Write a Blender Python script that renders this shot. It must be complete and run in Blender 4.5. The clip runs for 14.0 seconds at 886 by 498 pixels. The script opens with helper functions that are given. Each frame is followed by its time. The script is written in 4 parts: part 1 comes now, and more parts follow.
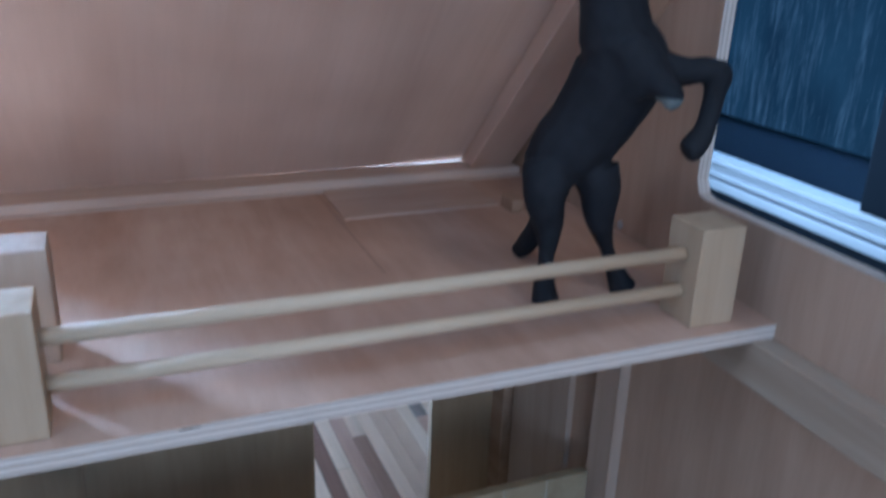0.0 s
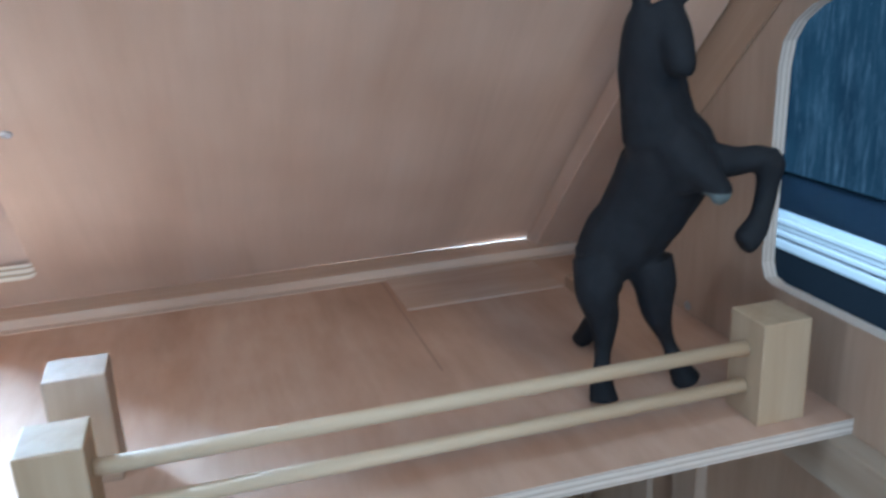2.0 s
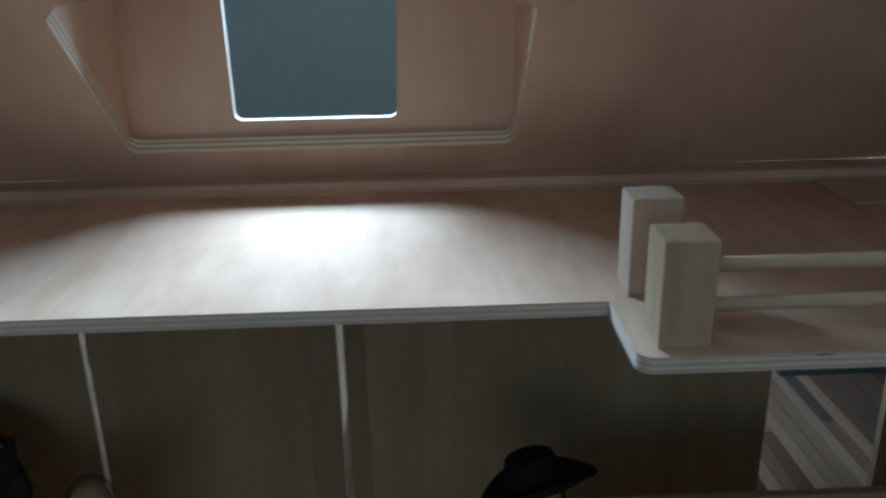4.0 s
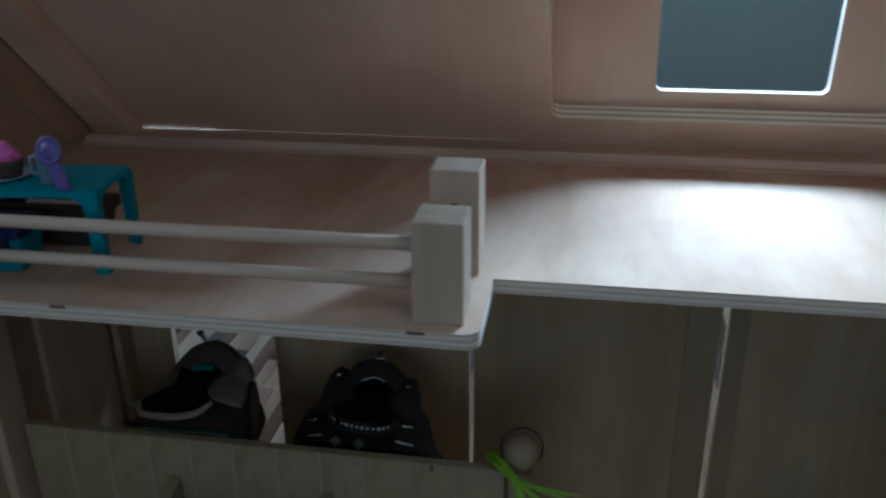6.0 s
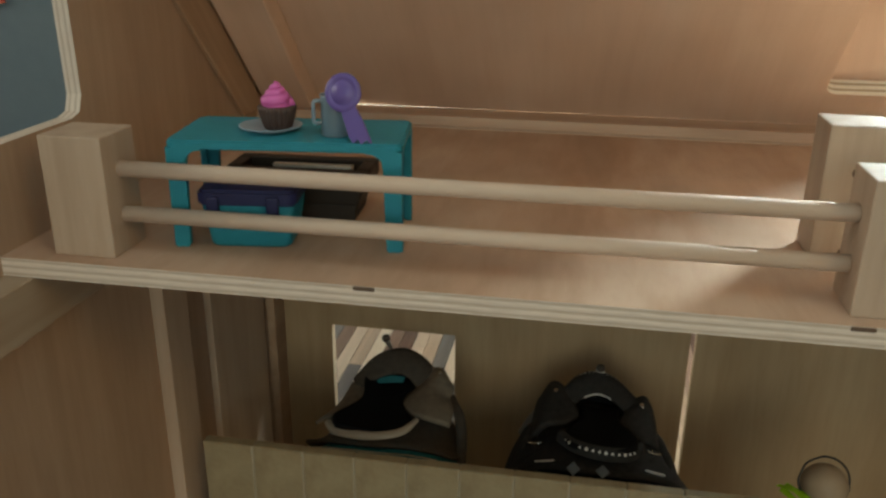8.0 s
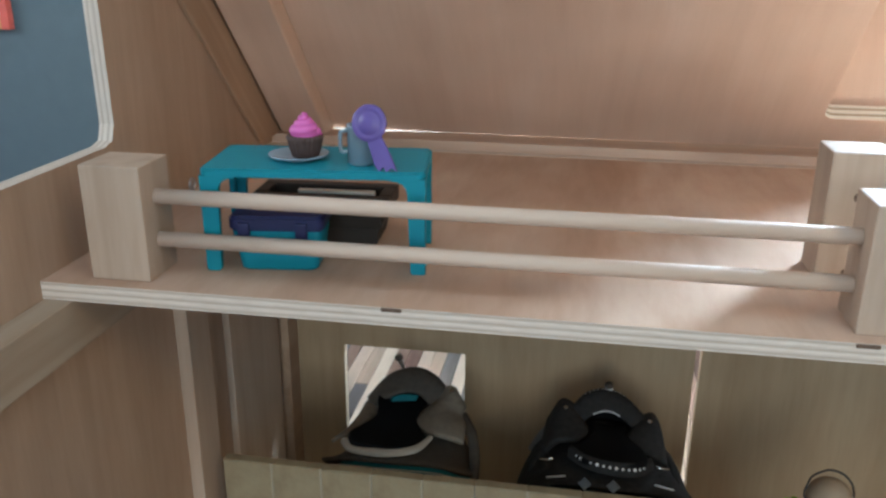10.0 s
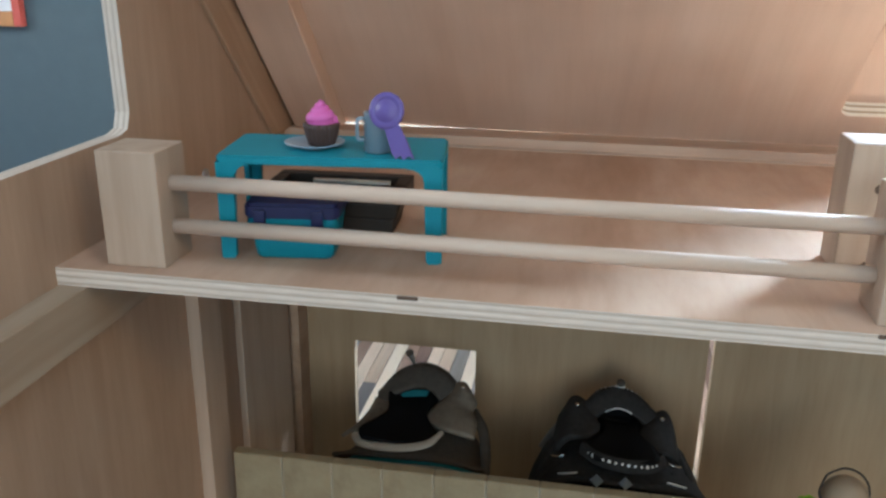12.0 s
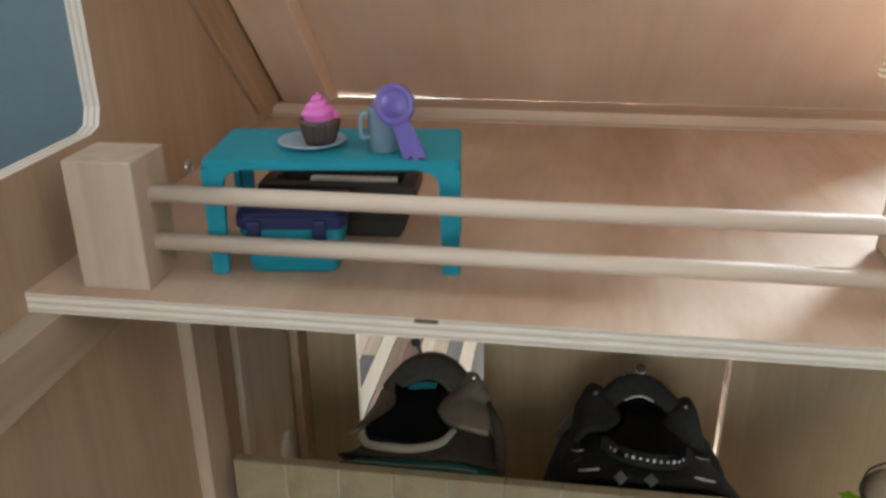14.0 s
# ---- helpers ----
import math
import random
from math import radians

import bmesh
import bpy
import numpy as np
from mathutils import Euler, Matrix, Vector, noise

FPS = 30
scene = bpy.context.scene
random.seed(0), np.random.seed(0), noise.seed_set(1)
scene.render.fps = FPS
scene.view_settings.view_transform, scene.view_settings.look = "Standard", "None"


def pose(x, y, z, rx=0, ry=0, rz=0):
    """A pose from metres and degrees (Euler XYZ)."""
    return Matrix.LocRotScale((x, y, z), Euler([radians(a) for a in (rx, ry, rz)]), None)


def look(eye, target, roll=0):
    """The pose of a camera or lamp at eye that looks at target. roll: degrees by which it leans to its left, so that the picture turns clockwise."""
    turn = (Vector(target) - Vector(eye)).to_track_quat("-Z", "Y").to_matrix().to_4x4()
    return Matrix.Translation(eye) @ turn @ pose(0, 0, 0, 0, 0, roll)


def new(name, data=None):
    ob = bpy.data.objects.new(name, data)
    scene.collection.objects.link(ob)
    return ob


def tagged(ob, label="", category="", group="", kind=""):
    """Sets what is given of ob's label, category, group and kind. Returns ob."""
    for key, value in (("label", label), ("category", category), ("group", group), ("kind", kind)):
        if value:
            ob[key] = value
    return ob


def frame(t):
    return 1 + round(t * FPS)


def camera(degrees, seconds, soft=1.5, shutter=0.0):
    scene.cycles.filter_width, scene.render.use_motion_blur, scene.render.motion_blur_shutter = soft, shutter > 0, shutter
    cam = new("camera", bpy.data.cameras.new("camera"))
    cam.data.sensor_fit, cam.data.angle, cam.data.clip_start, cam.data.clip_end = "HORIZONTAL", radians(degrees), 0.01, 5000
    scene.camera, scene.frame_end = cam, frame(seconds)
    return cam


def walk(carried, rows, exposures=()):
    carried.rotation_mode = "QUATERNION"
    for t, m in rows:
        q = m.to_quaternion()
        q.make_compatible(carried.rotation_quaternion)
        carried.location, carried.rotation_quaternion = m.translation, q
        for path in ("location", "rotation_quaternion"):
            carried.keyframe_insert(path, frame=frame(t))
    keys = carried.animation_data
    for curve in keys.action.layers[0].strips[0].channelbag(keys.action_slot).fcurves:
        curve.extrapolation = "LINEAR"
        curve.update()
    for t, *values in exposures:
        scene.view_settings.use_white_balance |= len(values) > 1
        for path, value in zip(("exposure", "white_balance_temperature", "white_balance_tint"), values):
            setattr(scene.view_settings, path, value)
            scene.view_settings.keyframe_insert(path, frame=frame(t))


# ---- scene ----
cam = camera(55.8, 14.0, 2.6, 0.4)
PATH = [
    (0, (0.37, -0.463, 0.284), (1.094, 1.259, -0.431), 2.0),
    (0.5, (0.368, -0.465, 0.321), (1.181, 1.28, -0.222), 3.6),
    (1, (0.37, -0.462, 0.348), (1.174, 1.292, -0.179), 3.0),
    (1.5, (0.402, -0.433, 0.358), (1.146, 1.335, -0.208), -0.2),
    (2, (0.41, -0.459, 0.324), (0.931, 1.373, -0.287), -2.7),
    (2.5, (0.379, -0.471, 0.317), (0.741, 1.394, -0.308), -3.1),
    (2.7, (0.32, -0.474, 0.299), (0.647, 1.399, -0.32), -2.4),
    (4.8, (0.033, -0.541, 0.27), (-0.042, 1.311, -0.479), -0.6),
    (5, (-0.005, -0.538, 0.271), (-0.106, 1.308, -0.494), -0.2),
    (5.5, (-0.096, -0.538, 0.298), (-0.324, 1.289, -0.483), -0.9),
    (6, (-0.173, -0.538, 0.292), (-0.491, 1.278, -0.482), -0.6),
    (6.5, (-0.228, -0.533, 0.271), (-0.577, 1.282, -0.492), 0.2),
    (7, (-0.307, -0.547, 0.265), (-0.638, 1.281, -0.475), 1.1),
    (7.5, (-0.419, -0.479, 0.218), (-0.735, 1.356, -0.512), 1.1),
    (8, (-0.447, -0.462, 0.205), (-0.764, 1.378, -0.513), 0.6),
    (8.2, (-0.441, -0.481, 0.217), (-0.758, 1.356, -0.506), 0.7),
    (10.3, (-0.465, -0.488, 0.216), (-0.774, 1.37, -0.457), 0.4),
    (10.5, (-0.467, -0.489, 0.213), (-0.781, 1.368, -0.461), 0.4),
    (11, (-0.469, -0.495, 0.212), (-0.789, 1.361, -0.461), 0.6),
    (11.5, (-0.473, -0.495, 0.206), (-0.802, 1.361, -0.463), 0.5),
    (12, (-0.468, -0.489, 0.205), (-0.791, 1.369, -0.46), 0.8),
    (12.5, (-0.459, -0.484, 0.209), (-0.778, 1.377, -0.449), 1.1),
    (13, (-0.466, -0.462, 0.219), (-0.775, 1.403, -0.436), 0.8),
    (13.5, (-0.482, -0.408, 0.235), (-0.758, 1.439, -0.482), 0.6),
    (14, (-0.5, -0.419, 0.221), (-0.784, 1.398, -0.567), -0.5),
]
EXPOSURES = [
    (0, 0.08, 5150, 17), (0.5, 0.27, 4350, 13), (1, 0.25, 4150, 14), (1.5, 0.2, 4250, 12), (2, 0.43, 5600, 9), (2.5, -0.12, 6050, 8), (2.7, -0.5, 6400, 8),
    (4.8, -1.9, 6050, 5), (5, -1.9, 6050, 5), (5.5, -1.9, 5850, 5), (6, -1.6, 5800, 5), (6.5, -1.25, 6100, 4), (7, -1.05, 6300, 6), (7.5, -1.72, 10700, 8),
    (8, -0.27, 9700, 10), (8.2, -0.12, 9100, 11), (10.3, 0.48, 6800, 11.5), (11, 0.48, 6800, 11.5), (12.5, 0.46, 6800, 11.5), (13.4, 0.4, 7000, 14), (14, 0.46, 7500, 12)]
walk(cam, [(t, look(e, g, r)) for t, e, g, r in PATH], EXPOSURES)

# ---- light ----
world = bpy.data.worlds.new("world")
scene.world = world
world.use_nodes = True
wnt = world.node_tree
sky = wnt.nodes.new("ShaderNodeTexSky")
sky.sky_type = "NISHITA"
sky.sun_disc = False
sky.sun_elevation = radians(38)
sky.sun_rotation = radians(20)
wnt.links.new(sky.outputs[0], wnt.nodes["Background"].inputs["Color"])
wnt.nodes["Background"].inputs["Strength"].default_value = 0.08


def area_lamp(name, m, w, h, watts, colour, spread=180):
    data = bpy.data.lights.new(name, "AREA")
    data.spread = radians(spread)
    data.shape, data.size, data.size_y, data.energy, data.color = "RECTANGLE", w, h, watts, colour
    ob = new(name, data)
    ob.matrix_world = m
    return ob


area_lamp("window_light_back", look((0.02, 1.285, 0.71), (0.02, 0.3, 0.69)), 1.4, 0.30, 480, (0.50, 0.75, 1.0), 115)
# Added warm fill from the side; no such source is known.
area_lamp("window_light_side", look((1.09, -1.40, 1.30), (0.4, 0.1, 0.0)), 0.6, 0.6, 9.0, (1.0, 0.76, 0.42))
area_lamp("window_light_front", look((-0.30, -2.57, 0.42), (0.1, 0, 0.05)), 0.9, 0.9, 18.5, (0.80, 0.93, 1.0))
area_lamp("window_light_left", look((-3.19, 0.0, 0.90), (-0.8, 0.0, 0.1)), 1.1, 0.8, 26.0, (0.80, 0.90, 1.0))

# ---- materials ----


class Nodes:
    """A short way to wire up a node material."""

    def __init__(self, name):
        self.mat = bpy.data.materials.new(name)
        self.mat.use_nodes = True
        self.nt = self.mat.node_tree
        self.bsdf = self.nt.nodes["Principled BSDF"]

    def add(self, kind, operation="", data_type="", blend_type=""):
        n = self.nt.nodes.new(kind)
        if operation:
            n.operation = operation
        if data_type:
            n.data_type = data_type
        if blend_type:
            n.blend_type = blend_type
        return n

    def link(self, a, b):
        self.nt.links.new(a, b)

    def coords(self, scale, which="Object"):
        tc = self.add("ShaderNodeTexCoord")
        mp = self.add("ShaderNodeMapping")
        mp.inputs["Scale"].default_value = scale
        self.link(tc.outputs[which], mp.inputs["Vector"])
        return mp.outputs[0]

    def noise(self, vec, scale, detail=4.0, rough=0.55, distort=0.0):
        n = self.add("ShaderNodeTexNoise")
        n.inputs["Scale"].default_value, n.inputs["Detail"].default_value = scale, detail
        n.inputs["Roughness"].default_value, n.inputs["Distortion"].default_value = rough, distort
        self.link(vec, n.inputs["Vector"])
        return n.outputs["Fac"]

    def ramp(self, fac, stops):
        r = self.add("ShaderNodeValToRGB")
        els = r.color_ramp.elements
        while len(els) < len(stops):
            els.new(0.5)
        for el, (p, c) in zip(els, stops):
            el.position, el.color = p, (*c, 1)
        self.link(fac, r.inputs[0])
        return r.outputs[0]

    def mix(self, fac, a, b, mode="MIX"):
        m = self.add("ShaderNodeMix", data_type="RGBA", blend_type=mode)
        for sock, v in ((m.inputs[0], fac), (m.inputs[6], a), (m.inputs[7], b)):
            if isinstance(v, bpy.types.NodeSocket):
                self.link(v, sock)
            elif isinstance(v, tuple):
                sock.default_value = (*v, 1)
            else:
                sock.default_value = v
        return m.outputs[2]

    def bump(self, fac, strength, dist=0.001):
        b = self.add("ShaderNodeBump")
        b.inputs["Strength"].default_value, b.inputs["Distance"].default_value = strength, dist
        self.link(fac, b.inputs["Height"])
        self.link(b.outputs[0], self.bsdf.inputs["Normal"])

    def set(self, **values):
        for key, value in values.items():
            s = self.bsdf.inputs[key.replace("_", " ")]
            if isinstance(value, bpy.types.NodeSocket):
                self.link(value, s)
            else:
                s.default_value = (*value, 1) if isinstance(value, tuple) else value
        return self.mat


def wood(name, pale, mid, dark, grain=(6, 60, 60), rough=0.6, patches=0.5, pores=0.35, spec=0.25):
    """Veneer or solid wood; the grain runs along the axis with the smallest scale."""
    n = Nodes(name)
    info = n.add("ShaderNodeObjectInfo")
    tc = n.add("ShaderNodeTexCoord")
    off = n.add("ShaderNodeVectorMath", operation="MULTIPLY_ADD")
    n.link(tc.outputs["Object"], off.inputs[0])
    off.inputs[1].default_value = grain
    n.link(info.outputs["Random"], off.inputs[2])
    sh = n.add("ShaderNodeVectorMath", operation="SCALE")
    sh.inputs["Scale"].default_value = 1.0
    n.link(off.outputs[0], sh.inputs[0])
    broad = n.noise(sh.outputs[0], 0.35, 3, 0.5, 0.6)
    fine = n.noise(sh.outputs[0], 2.2, 6, 0.7, 0.2)
    blotch = n.noise(tc.outputs["Object"], 7.0, 2, 0.5)
    base = n.ramp(broad, [(0.3, dark), (0.5, mid), (0.7, pale)])
    pore = n.ramp(fine, [(0.36, (0.78, 0.73, 0.69)), (0.58, (1, 1, 1))])
    col = n.mix(pores, base, n.mix(1.0, base, pore, "MULTIPLY"))
    tint = n.ramp(blotch, [(0.3, (0.82, 0.78, 0.76)), (0.65, (1.0, 1.0, 1.0))])
    col = n.mix(patches, col, n.mix(1.0, col, tint, "MULTIPLY"))
    n.bump(fine, 0.25, 0.0006)
    return n.set(Base_Color=col, Roughness=rough, Specular_IOR_Level=spec)


def ply_edge(name, pale, dark, step=0.0024):
    """Layers across the sheet's thickness, the local z."""
    n = Nodes(name)
    tc = n.add("ShaderNodeTexCoord")
    sep = n.add("ShaderNodeSeparateXYZ")
    n.link(tc.outputs["Object"], sep.inputs[0])
    m = n.add("ShaderNodeMath", operation="MULTIPLY")
    n.link(sep.outputs[2], m.inputs[0])
    m.inputs[1].default_value = math.pi / step
    wob = n.noise(tc.outputs["Object"], 30, 3)
    a = n.add("ShaderNodeMath", operation="MULTIPLY_ADD")
    n.link(wob, a.inputs[0])
    a.inputs[1].default_value = 0.9
    n.link(m.outputs[0], a.inputs[2])
    s = n.add("ShaderNodeMath", operation="SINE")
    n.link(a.outputs[0], s.inputs[0])
    h = n.add("ShaderNodeMath", operation="MULTIPLY_ADD")
    n.link(s.outputs[0], h.inputs[0])
    h.inputs[1].default_value, h.inputs[2].default_value = 0.5, 0.5
    streak = n.noise(n.coords((12, 12, 300)), 6, 4, 0.6)
    layer = n.ramp(h.outputs[0], [(0.15, dark), (0.55, pale)])
    col = n.mix(0.45, layer, n.mix(1.0, layer, n.ramp(streak, [(0.3, (0.6, 0.55, 0.5)), (0.6, (1, 1, 1))]), "MULTIPLY"))
    n.bump(h.outputs[0], 0.4, 0.0006)
    return n.set(Base_Color=col, Roughness=0.75, Specular_IOR_Level=0.2)


def plain(name, colour, rough=0.5, metal=0.0, vary=0.12, scale=60.0, bump=0.1, spec=0.5):
    n = Nodes(name)
    vec = n.coords((1, 1, 1))
    f = n.noise(vec, scale, 4, 0.6)
    g = n.noise(vec, scale / 8, 2, 0.5)
    lo = tuple(c * (1 - vary) for c in colour)
    hi = tuple(min(1, c * (1 + vary)) for c in colour)
    col = n.mix(g, n.ramp(f, [(0.3, lo), (0.7, hi)]), colour)
    n.bump(f, bump, 0.0005)
    rr = n.add("ShaderNodeMapRange")
    n.link(g, rr.inputs[0])
    rr.inputs[3].default_value, rr.inputs[4].default_value = max(0.02, rough - 0.08), min(1, rough + 0.1)
    return n.set(Base_Color=col, Roughness=rr.outputs[0], Metallic=metal, Specular_IOR_Level=spec)


PINK, TAN, BROWN = (0.68, 0.475, 0.355), (0.66, 0.45, 0.33), (0.62, 0.415, 0.30)
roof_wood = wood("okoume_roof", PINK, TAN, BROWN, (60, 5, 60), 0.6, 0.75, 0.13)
# Roof plywood in a lowered tone: the gables' weaker light is in the colour.
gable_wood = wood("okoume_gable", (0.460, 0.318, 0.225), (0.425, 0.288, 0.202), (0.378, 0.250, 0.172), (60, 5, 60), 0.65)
loft_wood = wood("okoume_loft", (0.610, 0.440, 0.340), (0.545, 0.365, 0.268), (0.450, 0.275, 0.190), (20, 4, 20), 0.8, 0.9, 0.42, 0.05)
back_wood = wood("poplar_back", (0.436, 0.312, 0.192), (0.402, 0.279, 0.169), (0.358, 0.243, 0.143), (60, 5, 60), 0.7)
pine = wood("pine", (0.480, 0.360, 0.275), (0.445, 0.327, 0.245), (0.385, 0.275, 0.202), (90, 90, 7), 0.6, 0.3, 0.25)
pine_long = wood("pine_lengthwise", (0.416, 0.328, 0.248), (0.376, 0.284, 0.208), (0.320, 0.228, 0.160), (90, 6, 90), 0.6, 0.3, 0.3)
pine_dark = wood("pine_brown", (0.450, 0.305, 0.205), (0.405, 0.260, 0.170), (0.325, 0.195, 0.122), (90, 6, 90), 0.6, 0.3, 0.3)
dowel_wood = wood("beech_dowel", (0.600, 0.468, 0.378), (0.560, 0.428, 0.340), (0.500, 0.372, 0.288), (6, 120, 120), 0.65, 0.2, 0.2)
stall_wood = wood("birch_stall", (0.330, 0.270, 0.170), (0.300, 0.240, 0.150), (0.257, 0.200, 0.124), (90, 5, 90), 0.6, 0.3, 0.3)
ball_wood = wood("beech_ball", (0.37, 0.275, 0.19), (0.31, 0.225, 0.15), (0.245, 0.17, 0.11), (40, 40, 8), 0.5, 0.4, 0.3)
edge_pale = ply_edge("ply_edge", (0.66, 0.565, 0.485), (0.50, 0.41, 0.335))
edge_back = ply_edge("ply_edge_back", (0.52, 0.365, 0.245), (0.38, 0.255, 0.165))
edge_roof = ply_edge("ply_edge_roof", (0.74, 0.66, 0.54), (0.40, 0.31, 0.22), 0.0036)

# ---- building helpers ----


def obj(name, bm, mats, parent=None, label="", smooth=False):
    """One mesh object out of a bmesh."""
    me = bpy.data.meshes.new(name)
    bm.normal_update()
    bm.to_mesh(me)
    bm.free()
    for m in mats if isinstance(mats, (list, tuple)) else [mats]:
        me.materials.append(m)
    if smooth:
        me.polygons.foreach_set("use_smooth", [True] * len(me.polygons))
    ob = new(name, me)
    if parent is not None:
        ob.parent = parent
    if label:
        tagged(ob, label)
    return ob


def part(name, bm, material, parent, label="", smooth=False):
    return obj(name, bm, material, parent, label, smooth)


def thing(name, m, label, category, group="", kind=""):
    """An Empty at a thing's base; its parts go under it."""
    ob = new(name)
    ob.empty_display_size = 0.02
    ob.matrix_world = m
    return tagged(ob, label, category, group, kind)


def block(lo, hi, bevel=0.0, bm=None, seg=2):
    own = bmesh.new()
    bmesh.ops.create_cube(own, size=1)
    for v in own.verts:
        v.co = [lo[i] + (v.co[i] + 0.5) * (hi[i] - lo[i]) for i in range(3)]
    if bevel:
        bmesh.ops.bevel(own, geom=own.edges[:], offset=bevel, segments=seg, affect="EDGES", profile=0.6)
    return add_to(bm, own)


def add_to(bm, own):
    if bm is None:
        return own
    me = bpy.data.meshes.new("joined")
    own.to_mesh(me)
    own.free()
    bm.from_mesh(me)
    bpy.data.meshes.remove(me)
    return bm


def rounded(corners, steps=5):
    """A polygon with rounded corners, from (x, y, radius)."""
    out = []
    n = len(corners)
    for i, (x, y, r) in enumerate(corners):
        if r <= 0:
            out.append((x, y))
            continue
        p = Vector((x, y))
        a = (Vector(corners[i - 1][:2]) - p).normalized()
        b = (Vector(corners[(i + 1) % n][:2]) - p).normalized()
        half = a.angle(b) / 2
        d = r / math.tan(half)
        c = p + (a + b).normalized() * (r / math.sin(half))
        s, e = p + a * d - c, p + b * d - c
        turn = s.angle_signed(e)
        for k in range(steps + 1):
            q = s.copy()
            q.rotate(Matrix.Rotation(-turn * k / steps, 2))
            out.append(tuple(c + q))
    return out


def plate(outer, holes=(), z0=0.0, z1=0.012, bm=None):
    """A sheet with holes, in the local xy plane; its edges take the second material."""
    own = bmesh.new()
    loops = []
    for ring in (outer, *holes):
        loops.append([own.verts.new((x, y, z1)) for x, y in ring])
    edges = [own.edges.new((r[i], r[(i + 1) % len(r)])) for r in loops for i in range(len(r))]
    top = bmesh.ops.triangle_fill(own, use_beauty=True, use_dissolve=False, edges=edges)["geom"]
    faces = [f for f in top if isinstance(f, bmesh.types.BMFace)]
    low = {}
    for r in loops:
        for v in r:
            low[v] = own.verts.new((v.co.x, v.co.y, z0))
    for f in faces:
        f.normal_update()
        if f.normal.z < 0:
            f.normal_flip()
        own.faces.new([low[v] for v in reversed(f.verts[:])])
    for r in loops:
        for i in range(len(r)):
            a, b = r[i], r[(i + 1) % len(r)]
            own.faces.new((a, b, low[b], low[a])).material_index = 1
    bmesh.ops.recalc_face_normals(own, faces=own.faces[:])
    return add_to(bm, own)


def rod(a, b, r0, r1=None, n=14, bm=None, caps=True):
    own = bmesh.new()
    a, b = Vector(a), Vector(b)
    bmesh.ops.create_cone(own, cap_ends=caps, segments=n, radius1=r0, radius2=r0 if r1 is None else r1, depth=(b - a).length)
    bmesh.ops.transform(own, matrix=Matrix.Translation((a + b) / 2) @ (b - a).to_track_quat("Z", "Y").to_matrix().to_4x4(), verts=own.verts[:])
    return add_to(bm, own)


def lathe(profile, n=28, bm=None, centre=(0, 0, 0), ripple=None):
    """A turned shape from (radius, height) rows."""
    own = bmesh.new()
    rings = []
    for k, (r, z) in enumerate(profile):
        ring = []
        for i in range(n):
            a = math.tau * i / n
            rr = r * (ripple(a, k) if ripple else 1)
            ring.append(own.verts.new((centre[0] + rr * math.cos(a), centre[1] + rr * math.sin(a), centre[2] + z)))
        rings.append(ring)
    for p, q in zip(rings, rings[1:]):
        for i in range(n):
            own.faces.new((p[i], p[(i + 1) % n], q[(i + 1) % n], q[i]))
    own.faces.new(list(reversed(rings[0])))
    own.faces.new(rings[-1])
    return add_to(bm, own)


def sweep(points, n=10, bm=None, flat=1.0):
    """A tube through (x, y, z, radius) points, smoothed between them."""
    own = bmesh.new()
    fine = []
    pts = [Vector(p) for p in points]
    ext = [pts[0] * 2 - pts[1], *pts, pts[-1] * 2 - pts[-2]]
    for i in range(1, len(ext) - 2):
        for k in range(5):
            t = k / 5
            p0, p1, p2, p3 = ext[i - 1:i + 3]
            fine.append(0.5 * (2 * p1 + (p2 - p0) * t + (2 * p0 - 5 * p1 + 4 * p2 - p3) * t * t + (3 * p1 - p0 - 3 * p2 + p3) * t ** 3))
    fine.append(pts[-1])
    rings = []
    side = None
    for i, p in enumerate(fine):
        d = (fine[min(i + 1, len(fine) - 1)] - fine[max(i - 1, 0)]).to_3d().normalized()
        if side is None:
            side = d.cross(Vector((0, 0, 1)) if abs(d.z) < 0.9 else Vector((1, 0, 0))).normalized()
        side = (side - d * side.dot(d)).normalized()
        up = d.cross(side)
        r = max(p[3], 0.0004)
        rings.append([own.verts.new(p.to_3d() + side * (r * math.cos(math.tau * k / n)) + up * (r * flat * math.sin(math.tau * k / n))) for k in range(n)])
    for a, b in zip(rings, rings[1:]):
        for k in range(n):
            own.faces.new((a[k], a[(k + 1) % n], b[(k + 1) % n], b[k]))
    own.faces.new(list(reversed(rings[0])))
    own.faces.new(rings[-1])
    bmesh.ops.recalc_face_normals(own, faces=own.faces[:])
    return add_to(bm, own)


